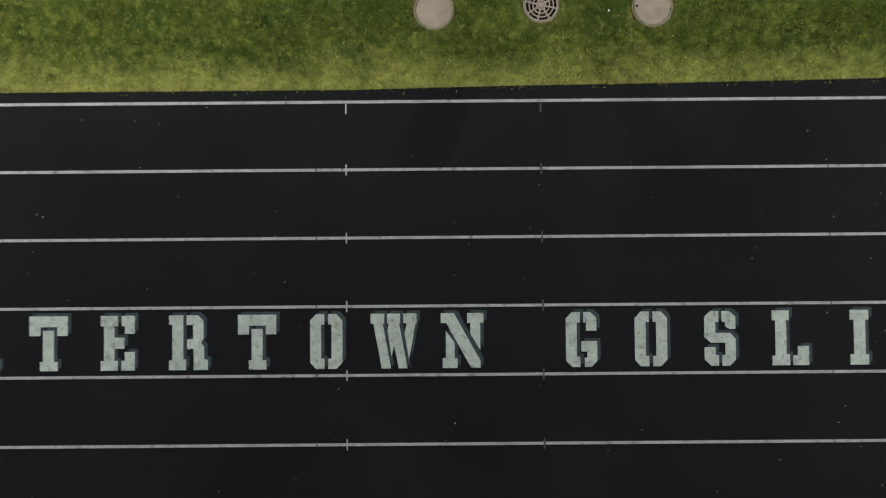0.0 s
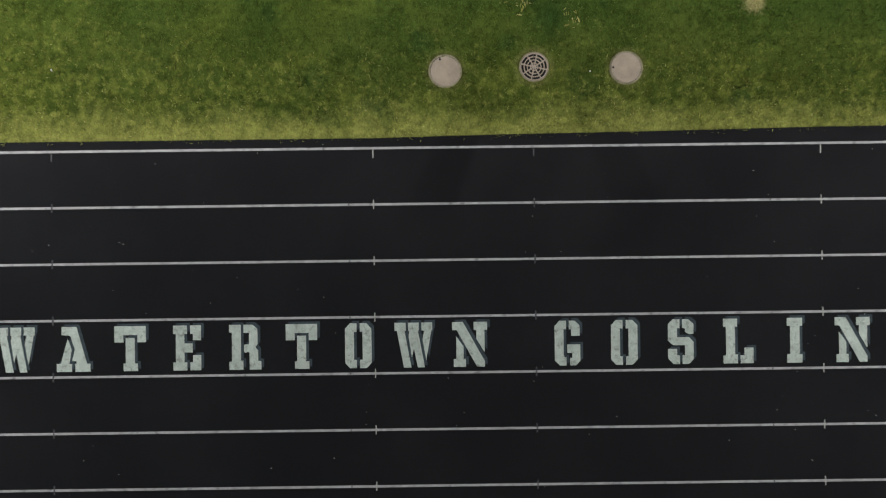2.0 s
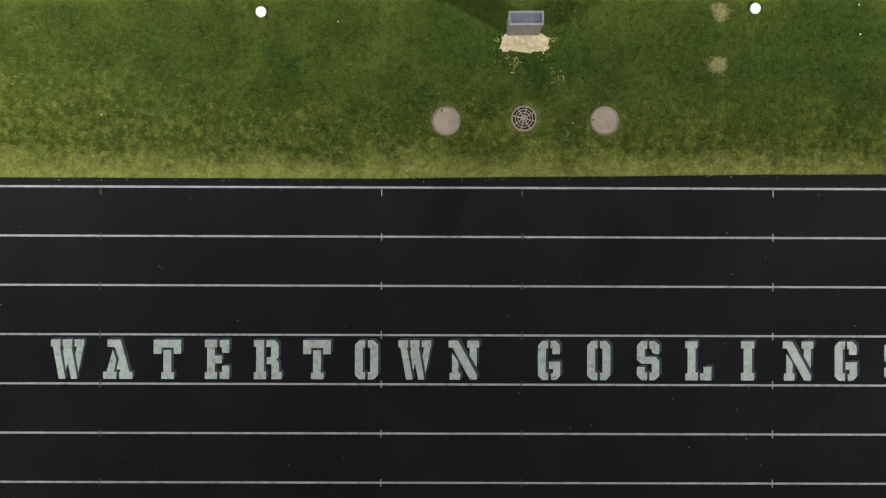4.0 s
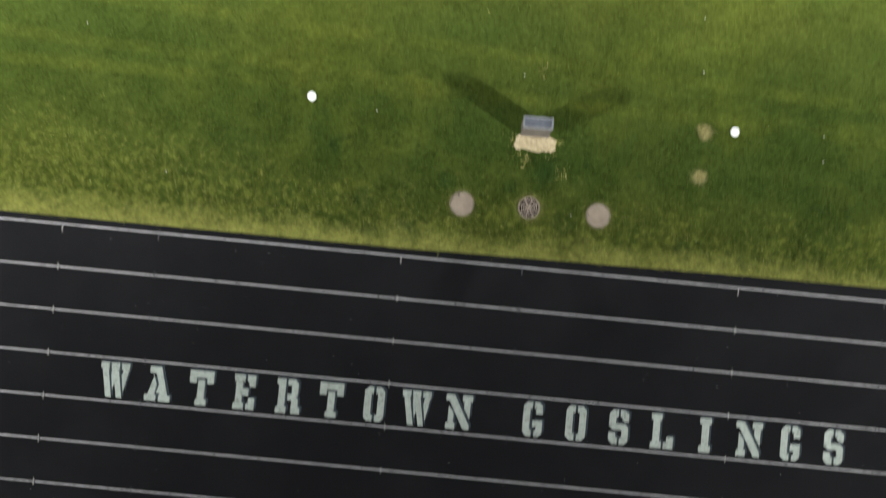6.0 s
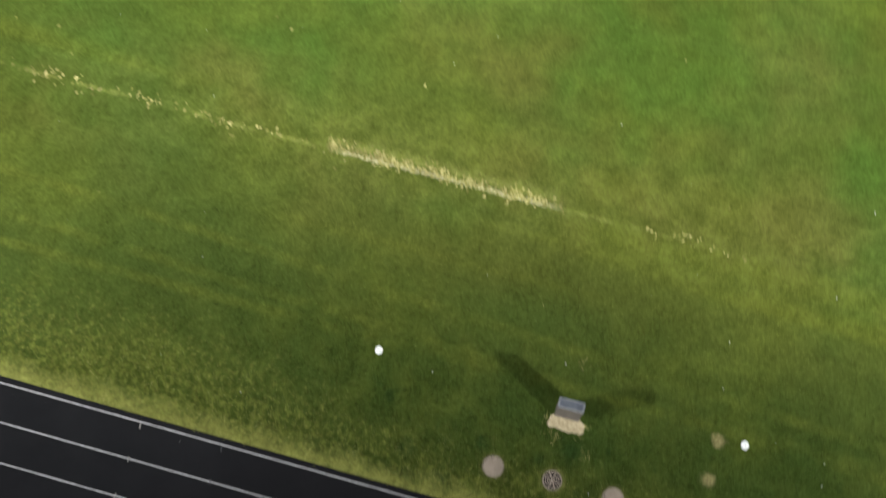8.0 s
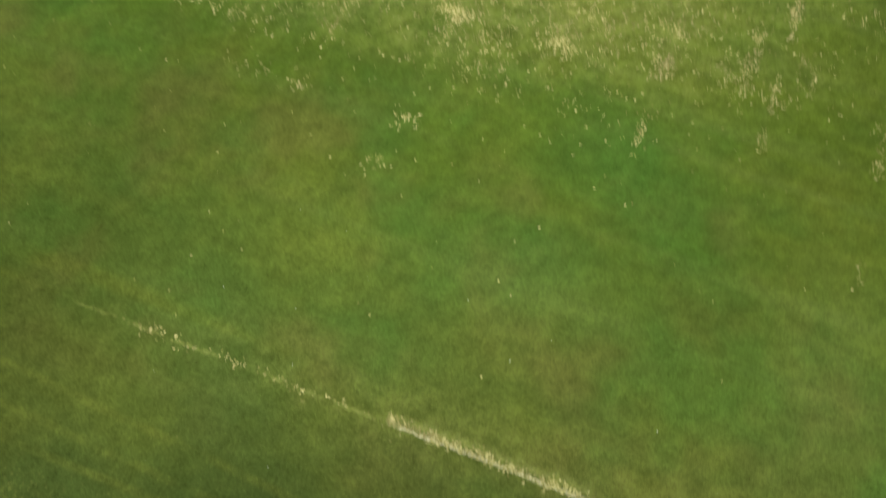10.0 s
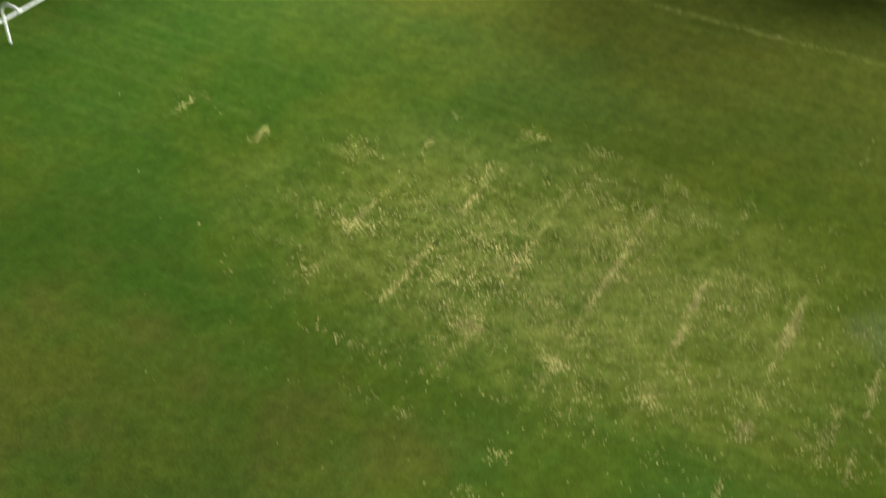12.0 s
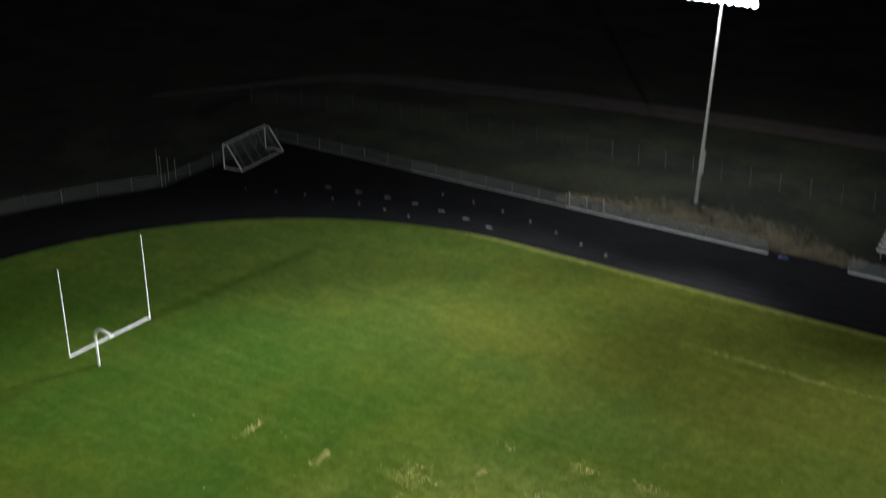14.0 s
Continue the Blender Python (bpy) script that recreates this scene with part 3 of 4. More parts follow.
GLYPHS["N"] = (0.78, [[(.03, 0), (.3, 0), (.3, .18), (.25, .18), (.25, .46), (.09, .68), (.09, .18), (.03, .18)], [(0, 1), (.24, 1), (.72, .13), (.72, 0), (.55, 0), (.1, .82), (0, .82)], [(.48, 1), (.78, 1), (.78, .82), (.72, .82), (.72, .32), (.54, .62), (.54, .82), (.48, .82)]])
GLYPHS["G"] = (0.57, [[(.26, 1), (.11, 1), (0, .88), (0, .12), (.11, 0), (.26, 0), (.26, .19), (.2, .19), (.2, .81), (.26, .81)], [(.32, 1), (.45, 1), (.56, .89), (.56, .66), (.37, .66), (.37, .81), (.32, .81)], [(.28, .47), (.57, .47), (.57, .11), (.47, 0), (.34, 0), (.34, .17), (.39, .17), (.39, .28), (.28, .28)]])
GLYPHS["S"] = (0.57, [[(.26, 1), (.11, 1), (0, .89), (0, .52), (.12, .42), (.38, .42), (.38, .2), (.32, .2), (.32, 0), (.46, 0), (.57, .11), (.57, .49), (.47, .6), (.2, .6), (.2, .8), (.26, .8)], [(.32, 1), (.45, 1), (.57, .9), (.57, .67), (.45, .67), (.38, .72), (.38, .8), (.32, .8)], [(0, .34), (.2, .34), (.2, .2), (.26, .2), (.26, 0), (.12, 0), (0, .12)]])
GLYPHS["L"] = (0.67, [[(0, 1), (.31, 1), (.31, .82), (.26, .82), (.26, .2), (.32, .2), (.32, 0), (0, 0), (0, .18), (.06, .18), (.06, .82), (0, .82)], [(.38, 0), (.67, 0), (.67, .35), (.47, .35), (.47, .18), (.38, .18)]])
GLYPHS["I"] = (0.34, [[(0, 1), (.34, 1), (.34, .82), (.28, .82), (.28, .19), (.34, .19), (.34, 0), (0, 0), (0, .19), (.07, .19), (.07, .82), (0, .82)]])
TALL = 0.85


def letter_mesh(name, char, z0, z1, material):
    bm = bmesh.new()
    for outline in GLYPHS[char][1]:
        slab(bm, [(x * TALL, y * TALL) for x, y in outline], z0, z1)
    return finish(name, bm, material)


lettering = thing("track_lettering", (0, 0, 0.014), "two words in pale stencil letters painted on black track", "lettering")
made = {}
LEFTS = (-7.15, -6.02, -4.93, -3.82, -2.76, -1.69, -0.57, 0.37, 1.46, None, 3.40, 4.47, 5.55, 6.60, 7.81, 8.72, 9.85, 10.93)
for char, left in zip("WATERTOWN GOSLINGS", LEFTS):
    if left is None:
        continue
    if char not in made:
        made[char] = (letter_mesh("letter", char, -0.004, 0.006, LETTER), letter_mesh("drop_shadow", char, -0.008, 0.0025, LETTER_SHADE))
    ob = part("letter", made[char][0], None, lettering)
    ob.matrix_basis = pose(left, -4.165, 0)
    shade = part("drop_shadow", made[char][1], None, ob, "dark slate painted drop shadow")
    shade.matrix_basis = pose(0.052, 0.045, 0)


# ---- lids and drain in the grass verge ----
def disc(bm, r, z0, z1, n=40, cx=0.0, cy=0.0):
    return slab(bm, [(cx + r * math.cos(2 * math.pi * i / n), cy + r * math.sin(2 * math.pi * i / n)) for i in range(n)], z0, z1)


def annulus(bm, r0, r1, z0, z1, n=48, a0=0.0, a1=2 * math.pi):
    full = abs(a1 - a0 - 2 * math.pi) < 1e-6
    k = n if full else n + 1
    angle = [a0 + (a1 - a0) * i / n for i in range(k)]
    rows = [[bm.verts.new((r * math.cos(a), r * math.sin(a), z)) for a in angle] for r, z in ((r0, z0), (r0, z1), (r1, z1), (r1, z0))]
    for u, v in zip(rows, rows[1:]):
        for i in range(n):
            j = (i + 1) % k
            bm.faces.new((u[i], u[j], v[j], v[i]))
    if not full:
        for i in (0, -1):
            bm.faces.new([row[i] for row in rows])
    return bm


def manhole(x, y, turn, gap):
    t = thing("manhole", (x, y, 0), "round tan concrete manhole lid sunk in the grass", "manhole", "lids in the verge", turn)
    part("collar", annulus(bmesh.new(), 0.2855, 0.318, -0.1, 0.026), COLLAR, t, "rough concrete collar")
    part("seat", disc(bmesh.new(), 0.287, -0.1, 0.006), PIT, t, "black gap under the lid")
    bm = disc(bmesh.new(), 0.2815, -0.05, 0.040)
    bmesh.ops.bevel(bm, geom=[e for e in bm.edges if all(v.co.z > 0.035 for v in e.verts)], offset=0.010, segments=2, affect="EDGES")
    lid = part("lid", bm, CONCRETE, t)
    lid.matrix_basis = pose(gap, 0, 0)
    part("lifting_hole", disc(bmesh.new(), 0.021, 0.02, 0.0425, 12, -0.245, 0.0), PIT, lid, "small black lifting hole")
    return t


manhole(1.39, 1.45, -66, 0.007)
manhole(4.83, 1.47, -2, -0.004)

drain = thing("drain_grate", (3.08, 1.51, 0), "round tan cast iron drain grate with ring slots", "drain", turn=31.5)
drain.scale = (0.95, 0.95, 1.0)
part("collar", annulus(bmesh.new(), 0.277, 0.300, -0.1, 0.028), COLLAR, drain, "rough concrete collar")
part("pit", disc(bmesh.new(), 0.276, -0.1, 0.003), PIT, drain, "black pit under the grate")
part("grate_frame", annulus(bmesh.new(), 0.256, 0.275, 0.0, 0.036), IRON, drain)
for r0, r1 in ((0.192, 0.210), (0.130, 0.147), (0.068, 0.083)):
    part("grate_ring", annulus(bmesh.new(), r0, r1, 0.010, 0.036), IRON, drain)
part("grate_hub", disc(bmesh.new(), 0.026, 0.010, 0.036, 20), IRON, drain)
spoke_mesh = finish("grate_bar", box(bmesh.new(), 0.022, -0.012, 0.010, 0.258, 0.012, 0.034), IRON)
for i in range(8):
    part("grate_bar", spoke_mesh, None, drain).matrix_basis = pose(0, 0, 0, 0, 0, 45 * i)


def cap(x, y):
    t = thing("sprinkler_cap", (x, y, 0), "small round white plastic sprinkler cap in the grass", "sprinkler", "sprinkler caps")
    bm = disc(bmesh.new(), 0.115, -0.05, 0.05, 28)
    bmesh.ops.bevel(bm, geom=[e for e in bm.edges if all(v.co.z > 0.04 for v in e.verts)], offset=0.02, segments=3, affect="EDGES")
    body = part("cap", bm, PLASTIC, t)
    part("nozzle", disc(bmesh.new(), 0.018, 0.04, 0.056, 12), RIM, body, "grey nozzle")
    return t


cap(-2.63, 3.80)
cap(8.10, 3.92)

# ---- metal stand on its patch of bare dirt ----
stand = thing("equipment_stand", (3.05, 3.50, 0), "grey metal equipment stand with shallow tray top on dirt", "stand", turn=0.5)
W, D, H = 0.74, 0.29, 1.05
bm = box(bmesh.new(), -W / 2 + .02, -D / 2 + .01, 0.0, W / 2 - .02, -D / 2 + .035, H - .08, .004)
for v in bm.verts:
    v.co.y -= 0.06 * (1 - v.co.z / H)      # the front leans back towards the top
part("front_panel", bm, PANEL, stand, "dull brown-grey sloping front panel")
part("back_panel", box(bmesh.new(), -W / 2 + .02, D / 2 - .035, 0.0, W / 2 - .02, D / 2 - .01, H - .08, .004), PANEL, stand)
for s in (-1, 1):
    part("side_panel", box(bmesh.new(), s * (W / 2 - .03) - .012, -D / 2 + .035, 0.0, s * (W / 2 - .03) + .012, D / 2 - .035, H - .08, .004), PANEL, stand)
part("tray", box(bmesh.new(), -W / 2 + .03, -D / 2 + .03, H - .10, W / 2 - .03, D / 2 - .03, H - .025, .005), TRAY, stand, "blue-grey sunken tray")
for s in (-1, 1):
    part("rim_bar", box(bmesh.new(), -W / 2, s * (D / 2 - .022) - .022, H - .08, W / 2, s * (D / 2 - .022) + .022, H, .006), RIM, stand, "pale grey rim")
    part("rim_bar", box(bmesh.new(), s * (W / 2 - .022) - .022, -D / 2 + .045, H - .08, s * (W / 2 - .022) + .022, D / 2 - .045, H - .002, .006), RIM, stand, "pale grey rim")
    for v in (-1, 1):
        part("corner_knob", tube(bmesh.new(), (s * (W / 2 - .05), v * (D / 2 - .03), H), (s * (W / 2 - .05), v * (D / 2 - .03), H + .045), .022, .016), RIM, stand)
        part("rivet", tube(bmesh.new(), (s * .2, v * (D / 2 - .03), H - .002), (s * .2, v * (D / 2 - .03), H + .012), .012, .008, 8), TRAY, stand)

rng = np.random.default_rng(5)
bm = bmesh.new()
outline = []
for i in range(90):
    a = 2 * math.pi * i / 90
    c, sn = math.cos(a), math.sin(a)
    px = 0.52 * math.copysign(abs(c) ** 0.5, c) * (0.97 - 0.27 * sn) * (1 + 0.05 * math.sin(7 * a + 1) + rng.uniform(-0.02, 0.02))
    py = 0.225 * math.copysign(abs(sn) ** 0.6, sn) * (1 + 0.07 * math.sin(11 * a) + rng.uniform(-0.16, 0.14))
    outline.append((px, py))
slab(bm, outline, -0.05, 0.022)
patch = structure("dirt_patch", bm, DIRT, "pale bare dirt patch in front of the metal stand", "dirt")
patch.matrix_basis = pose(3.08, 3.185, 0, 0, 0, 2)


# ---- goal posts on the end line ----
goal = thing("goal_posts", (-53.25, 36.45, 0), "white gooseneck field goal posts on the end line", "goal post")
neck = [(-2.1 + 1.35 * (1 - math.cos(a)), 0.3 * (1 - a / 1.6), 2.0 + 1.22 * math.sin(a)) for a in np.linspace(0.0, 1.5, 14)]
bm = bent(bmesh.new(), [(-2.1, 0.3, -0.3), (-2.1, 0.3, 1.0)] + neck + [(-0.35, 0, 3.16), (0.0, 0, 3.05)], 0.10, 14)
part("gooseneck", bm, WHITE, goal)
part("crossbar", tube(bmesh.new(), (0, -3.6, 3.05), (0, 3.6, 3.05), 0.080, n=14), DULL_WHITE, goal)
part("clamp", tube(bmesh.new(), (0, -0.18, 3.05), (0, 0.18, 3.05), 0.105, n=14), WHITE, goal)
for s in (-1, 1):
    up = part("upright", tube(bmesh.new(), (0, s * 3.55, 3.0), (0, s * 3.55, 9.35), 0.05, 0.04, 12), WHITE, goal)
    part("end_cap", tube(bmesh.new(), (0, s * 3.55, 9.35), (0, s * 3.55, 9.42), 0.041, 0.015, 12), WHITE, up)

# ---- soccer goal parked in the corner ----
sg = thing("soccer_goal", (-78.05, 76.05, 0), "weathered white soccer goal with net parked on asphalt", "goal", turn=7)
HW, HT, DP = 3.66, 2.5, 2.25
for s in (-1, 1):
    part("post", tube(bmesh.new(), (0, s * HW, 0), (0, s * HW, HT), 0.058), WHITE, sg)
    part("side_bar", tube(bmesh.new(), (0, s * HW, 0.05), (DP, s * HW, 0.05), 0.035), WHITE, sg)
    part("top_stay", tube(bmesh.new(), (0, s * HW, HT), (0.6, s * HW, HT - 0.02), 0.035), WHITE, sg)
    part("back_stay", tube(bmesh.new(), (0.6, s * HW, HT - 0.02), (DP, s * HW, 0.05), 0.048), WHITE, sg)
part("crossbar", tube(bmesh.new(), (0, -HW, HT), (0, HW, HT), 0.055), DULL_WHITE, sg)
part("ground_bar", tube(bmesh.new(), (DP, -HW, 0.05), (DP, HW, 0.05), 0.045), DULL_WHITE, sg)
part("roof_bar", tube(bmesh.new(), (0.6, -HW, HT - 0.02), (0.6, HW, HT - 0.02), 0.03), POST, sg)
bm = bmesh.new()
for i in range(61):
    y = -HW + 2 * HW * i / 60
    bunch = 0.17 * math.sin(2 * math.pi * (y + HW) / 1.464)      # the net hangs in folds
    bent(bm, [(0.02, y, HT - .03), (0.6, y + bunch, HT - .05), (1.3, y + bunch, 1.22), (DP - .02, y + bunch, 0.06)], 0.009, 3)
    bent(bm, [(0.02, y, HT - .03), (0.6, y, HT - .05)], 0.009, 3)
for i in range(14):
    t = i / 13
    x, z = (0.6 + (DP - 0.6) * t, (HT - .05) * (1 - t) + 0.06 * t)
    tube(bm, (x, -HW, z), (x, HW, z), 0.004, n=3)
for s in (-1, 1):
    for i in range(9):
        x = 0.25 * i
        top = HT - .05 if x < 0.6 else (HT - .05) * (1 - (x - .6) / (DP - .6)) + .06
        tube(bm, (x, s * HW, 0.06), (x, s * HW, top), 0.004, n=3)
part("net", bm, NETTING, sg, "thin grey net")


# ---- fences ----
def fence(name, pts, height, spacing, label, rail=True, gaps=(), thin=False, darkest=(), dull=()):
    """A chain-link fence along a line of points."""
    t = thing(name, (pts[0][0], pts[0][1], 0), label, "fence")
    o = Vector((pts[0][0], pts[0][1], 0))
    # listed stretches take darker posts and, unless thin, sparser mesh
    post = finish("post", tube(bmesh.new(), (0, 0, -0.1), (0, 0, height + 0.06), 0.025 if thin else 0.035, n=8), NETTING if thin else POST)
    dim_post = finish("post", tube(bmesh.new(), (0, 0, -0.1), (0, 0, height + 0.06), 0.03, n=8), DARK_POST if thin else NETTING)
    cap_mesh = finish("post_cap", tube(bmesh.new(), (0, 0, height + 0.05), (0, 0, height + 0.10), 0.045, 0.02, 8), POST)
    for k, (a, b) in enumerate(zip(pts, pts[1:])):
        a, b = Vector((*a, 0)) - o, Vector((*b, 0)) - o
        if any(g0 - 0.1 < (a + o).x and (b + o).x < g1 + 0.1 for g0, g1 in gaps):
            continue
        n = max(1, round((b - a).length / spacing))
        for i in range(n + 1):
            p = a.lerp(b, i / n)
            ob = part("post", dim_post if k in darkest or k in dull else post, None, t)
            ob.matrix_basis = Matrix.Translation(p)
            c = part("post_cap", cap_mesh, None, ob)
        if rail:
            part("top_rail", tube(bmesh.new(), a + Vector((0, 0, height)), b + Vector((0, 0, height)), 0.016, n=6), NETTING if k in darkest or k in dull else POST, t)
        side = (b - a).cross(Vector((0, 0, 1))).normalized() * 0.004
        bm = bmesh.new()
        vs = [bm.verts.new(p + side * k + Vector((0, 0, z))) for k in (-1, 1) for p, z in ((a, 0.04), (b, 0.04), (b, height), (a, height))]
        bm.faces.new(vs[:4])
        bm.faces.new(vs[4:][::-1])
        part("chain_mesh", bm, faint if thin else SPARSE_CHAIN if k in darkest else DULL_CHAIN if k in dull else CHAIN, t, "grey chain-link mesh")
    return t


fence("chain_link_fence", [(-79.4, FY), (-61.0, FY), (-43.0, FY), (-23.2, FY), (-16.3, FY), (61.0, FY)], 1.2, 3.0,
      "low grey chain-link fence with steel posts beside the track", gaps=((-23.2, -16.3),), darkest=(0,), dull=(1,))
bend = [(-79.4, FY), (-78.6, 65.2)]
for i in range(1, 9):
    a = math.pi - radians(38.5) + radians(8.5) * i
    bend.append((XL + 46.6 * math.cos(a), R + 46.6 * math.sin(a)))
fence("chain_link_fence", bend, 1.2, 3.2, "dim chain-link fence following the bend of the track", darkest=range(12))
fence("chain_link_fence", [(-92.0, 92.0), (-76.0, 96.6), (-49.0, 97.7), (60.0, 98.4)], 1.7, 3.05,
      "dark outer chain-link fence with thin steel posts in rough grass", rail=False, thin=True, darkest=(0, 1))

for x, y, h in ((-78.75, 64.85, 3.2), (-79.3, 66.3, 2.4), (-79.2, 67.15, 2.1), (-82.2, 67.5, 2.4)):
    t = thing("gate_post", (x, y, 0), "tall thin pale steel gate post beside the bend fence", "post", "gate posts")
    part("pole", tube(bmesh.new(), (0, 0, -0.1), (0, 0, h), 0.030, n=10), POST, t)
    part("post_cap", tube(bmesh.new(), (0, 0, h), (0, 0, h + 0.05), 0.042, 0.02, 10), DULL_WHITE, t)
for x in (-42.6, -40.8, -39.0):
    t = thing("gate_post", (x, FY - 0.12, 0), "pale steel gate post in front of the straight fence", "post", "gate posts by the straight")
    part("pole", tube(bmesh.new(), (0, 0, -0.1), (0, 0, 1.5), 0.06, n=10), STEEL, t)
    part("post_cap", tube(bmesh.new(), (0, 0, 1.5), (0, 0, 1.55), 0.07, 0.02, 10), DULL_WHITE, t)


# ---- floodlight poles ----
def flood_pole(x, y, aim):
    turn = math.degrees(math.atan2(aim[1] - y, aim[0] - x)) - 90
    t = thing("floodlight_pole", (x, y, 0), "tall galvanised floodlight pole with bank of lit lamps", "light pole", "floodlight poles")
    t.matrix_basis = pose(x, y, 0, -1.4, 2.0, 0) @ pose(0, 0, 0, 0, 0, turn)
    part("pole", tube(bmesh.new(), (0, 0, 5.6), (0, 0, POLE_TOP + 1.2), 0.17, 0.10, 14), STEEL, t)
    part("sleeve", tube(bmesh.new(), (0, 0, -0.3), (0, 0, 5.75), 0.21, 0.19, 14), STEEL, t, "thicker steel base sleeve")
    part("control_box", box(bmesh.new(), -0.34, -0.12, 3.0, -0.12, 0.12, 5.3, .02), STEEL, t, "grey control cabinet")
    arm = finish("crossarm", box(bmesh.new(), -3.1, -0.08, -0.08, 3.1, 0.08, 0.08, .01), STEEL)
    body = finish("lamp_body", tube(bmesh.new(), (0, -0.05, 0), (0, 0.36, -0.14), 0.16, 0.37, 16), STEEL)
    lens = finish("lens", tube(bmesh.new(), (0, 0.365, -0.142), (0, 0.385, -0.149), 0.36, 0.36, 16), GLOW)
    for row, z in enumerate((-0.4, 0.5)):
        ob = part("crossarm", arm, None, t)
        ob.matrix_basis = pose(0, 0, POLE_TOP + z)
        for i in range(9):
            lamp = part("floodlight", body, None, t)
            lamp.matrix_basis = pose(-3.0 + 0.75 * i, 0.12, POLE_TOP + z)
            part("lens", lens, None, lamp, "glowing floodlight lens")
    return t


for (px, py), aim in zip(POLES, AIMS):
    flood_pole(px, py, aim)

# ---- stands, bench, tarpaulin on the far side ----
bl = thing("bleachers", (-15.3, 86.6, 0), "bare aluminium spectator bleachers behind the fence", "bleachers")
plank = finish("seat_plank", box(bmesh.new(), 0, 0, -0.05, 27.0, 0.30, 0, .01), ALU)
tread = finish("foot_plank", box(bmesh.new(), 0, 0, -0.04, 27.0, 0.34, 0, .01), ALU)
for row in range(8):
    y, z = 0.62 * row, 0.80 + 0.22 * row
    part("seat_plank", plank, None, bl).matrix_basis = pose(0, y, z)
    part("foot_plank", tread, None, bl).matrix_basis = pose(0, y + 0.28, z - 0.20)
for i in range(10):
    x = 0.4 + 2.9 * i
    part("riser", tube(bmesh.new(), (x, 0.1, 0.70), (x, 4.7, 2.32), 0.05, n=8), STEEL, bl)
    for y, z in ((0.15, 0.70), (2.3, 1.46), (4.6, 2.28)):
        part("leg", tube(bmesh.new(), (x, y, 0), (x, y, z), 0.04, n=8), STEEL, bl)
part("end_rail", tube(bmesh.new(), (0.02, 0.0, 0.85), (0.02, 4.7, 2.5), 0.03, n=8), STEEL, bl)
part("back_rail", tube(bmesh.new(), (0, 4.85, 3.3), (27.0, 4.85, 3.3), 0.03, n=8), STEEL, bl)

bench = thing("bench", (-13.2, 82.95, 0), "long white bench standing beside the fence", "bench")
part("seat", box(bmesh.new(), 0, -0.16, 0.42, 5.0, 0.16, 0.47, .01), WHITE, bench)
part("backrest", box(bmesh.new(), 0, 0.18, 0.55, 5.0, 0.22, 0.85, .01), WHITE, bench)
for x in (0.35, 2.5, 4.65):
    part("leg", box(bmesh.new(), x - .04, -0.14, 0, x + .04, 0.2, 0.42, .006), STEEL, bench)

tarp = thing("tarpaulin_bundle", (-21.8, 82.35, 0), "small blue tarpaulin bundle lying by the gate opening", "tarpaulin")
bm = bmesh.new()
bmesh.ops.create_icosphere(bm, subdivisions=3, radius=0.5)
for v in bm.verts:
    f = 1 + 0.3 * noise.noise(v.co * 4)
    v.co = Vector((v.co.x * 0.95 * f, v.co.y * 0.5 * f, max(-0.02, v.co.z * 0.55 * f)))
part("bundle", bm, BLUE, tarp)


# ---- loose growth and litter ----
def scatter(name, material, count, region, size, lean, label, category, seed, keep=None, width=0.1, z0=0.0):
    """Thin blades standing at random in a stretch of ground, as one mesh."""
    g = np.random.default_rng(seed)
    x0, x1, y0, y1 = region
    p = np.column_stack((g.uniform(x0, x1, count), g.uniform(y0, y1, count)))
    if keep is not None:
        p = p[keep(p[:, 0], p[:, 1], g)]
    n = len(p)
    a, b = g.uniform(0, 2 * math.pi, n), g.uniform(0, 2 * math.pi, n)
    h = g.uniform(size[0], size[1], n)
    lx = g.uniform(lean[0], lean[1], n) * h
    w = h * width
    v = np.zeros((n, 3, 3))
    v[:, 0, 0], v[:, 0, 1] = p[:, 0] - np.cos(a) * w, p[:, 1] - np.sin(a) * w
    v[:, 1, 0], v[:, 1, 1] = p[:, 0] + np.cos(a) * w, p[:, 1] + np.sin(a) * w
    v[:, 2, 0], v[:, 2, 1], v[:, 2, 2] = p[:, 0] + np.cos(b) * lx, p[:, 1] + np.sin(b) * lx, h
    v[:, :2, 2] = -0.005
    v[:, :, 2] += z0
    me = bpy.data.meshes.new(name)
    me.vertices.add(3 * n)
    me.vertices.foreach_set("co", v.reshape(-1))
    me.loops.add(3 * n)
    me.loops.foreach_set("vertex_index", np.arange(3 * n, dtype=np.int32))
    me.polygons.add(n)
    me.polygons.foreach_set("loop_start", np.arange(0, 3 * n, 3, dtype=np.int32))
    me.update(calc_edges=True)
    me.materials.append(material)
    return tagged(new(name, me), label, category, kind="stuff")


def verge(x, y, g):
    ok = y > 0.165 + np.clip(x, 0, 14) * 0.0135 + 0.03 * np.sin(x * 2.1) * np.sin(x * 5.3 + 1) + 0.02 * np.sin(x * 23.0) * np.sin(x * 11.0) + g.uniform(-0.03, 0.03, len(x))
    for cx, cy, r in ((1.39, 1.45, 0.287), (4.83, 1.47, 0.287), (3.08, 1.51, 0.262), (-2.63, 3.8, 0.12), (8.1, 3.92, 0.12)):
        ok &= np.hypot(x - cx, y - cy) > r
    ok &= ~((abs(x - 3.08) < 0.55) & (abs(y - 3.2) < 0.33))
    fade = np.clip((12.0 - y) / 7.0, 0, 1) * np.clip((15.0 - abs(x - 0.5)) / 5.0, 0, 1)
    return ok & (g.random(len(x)) < fade ** 1.2)


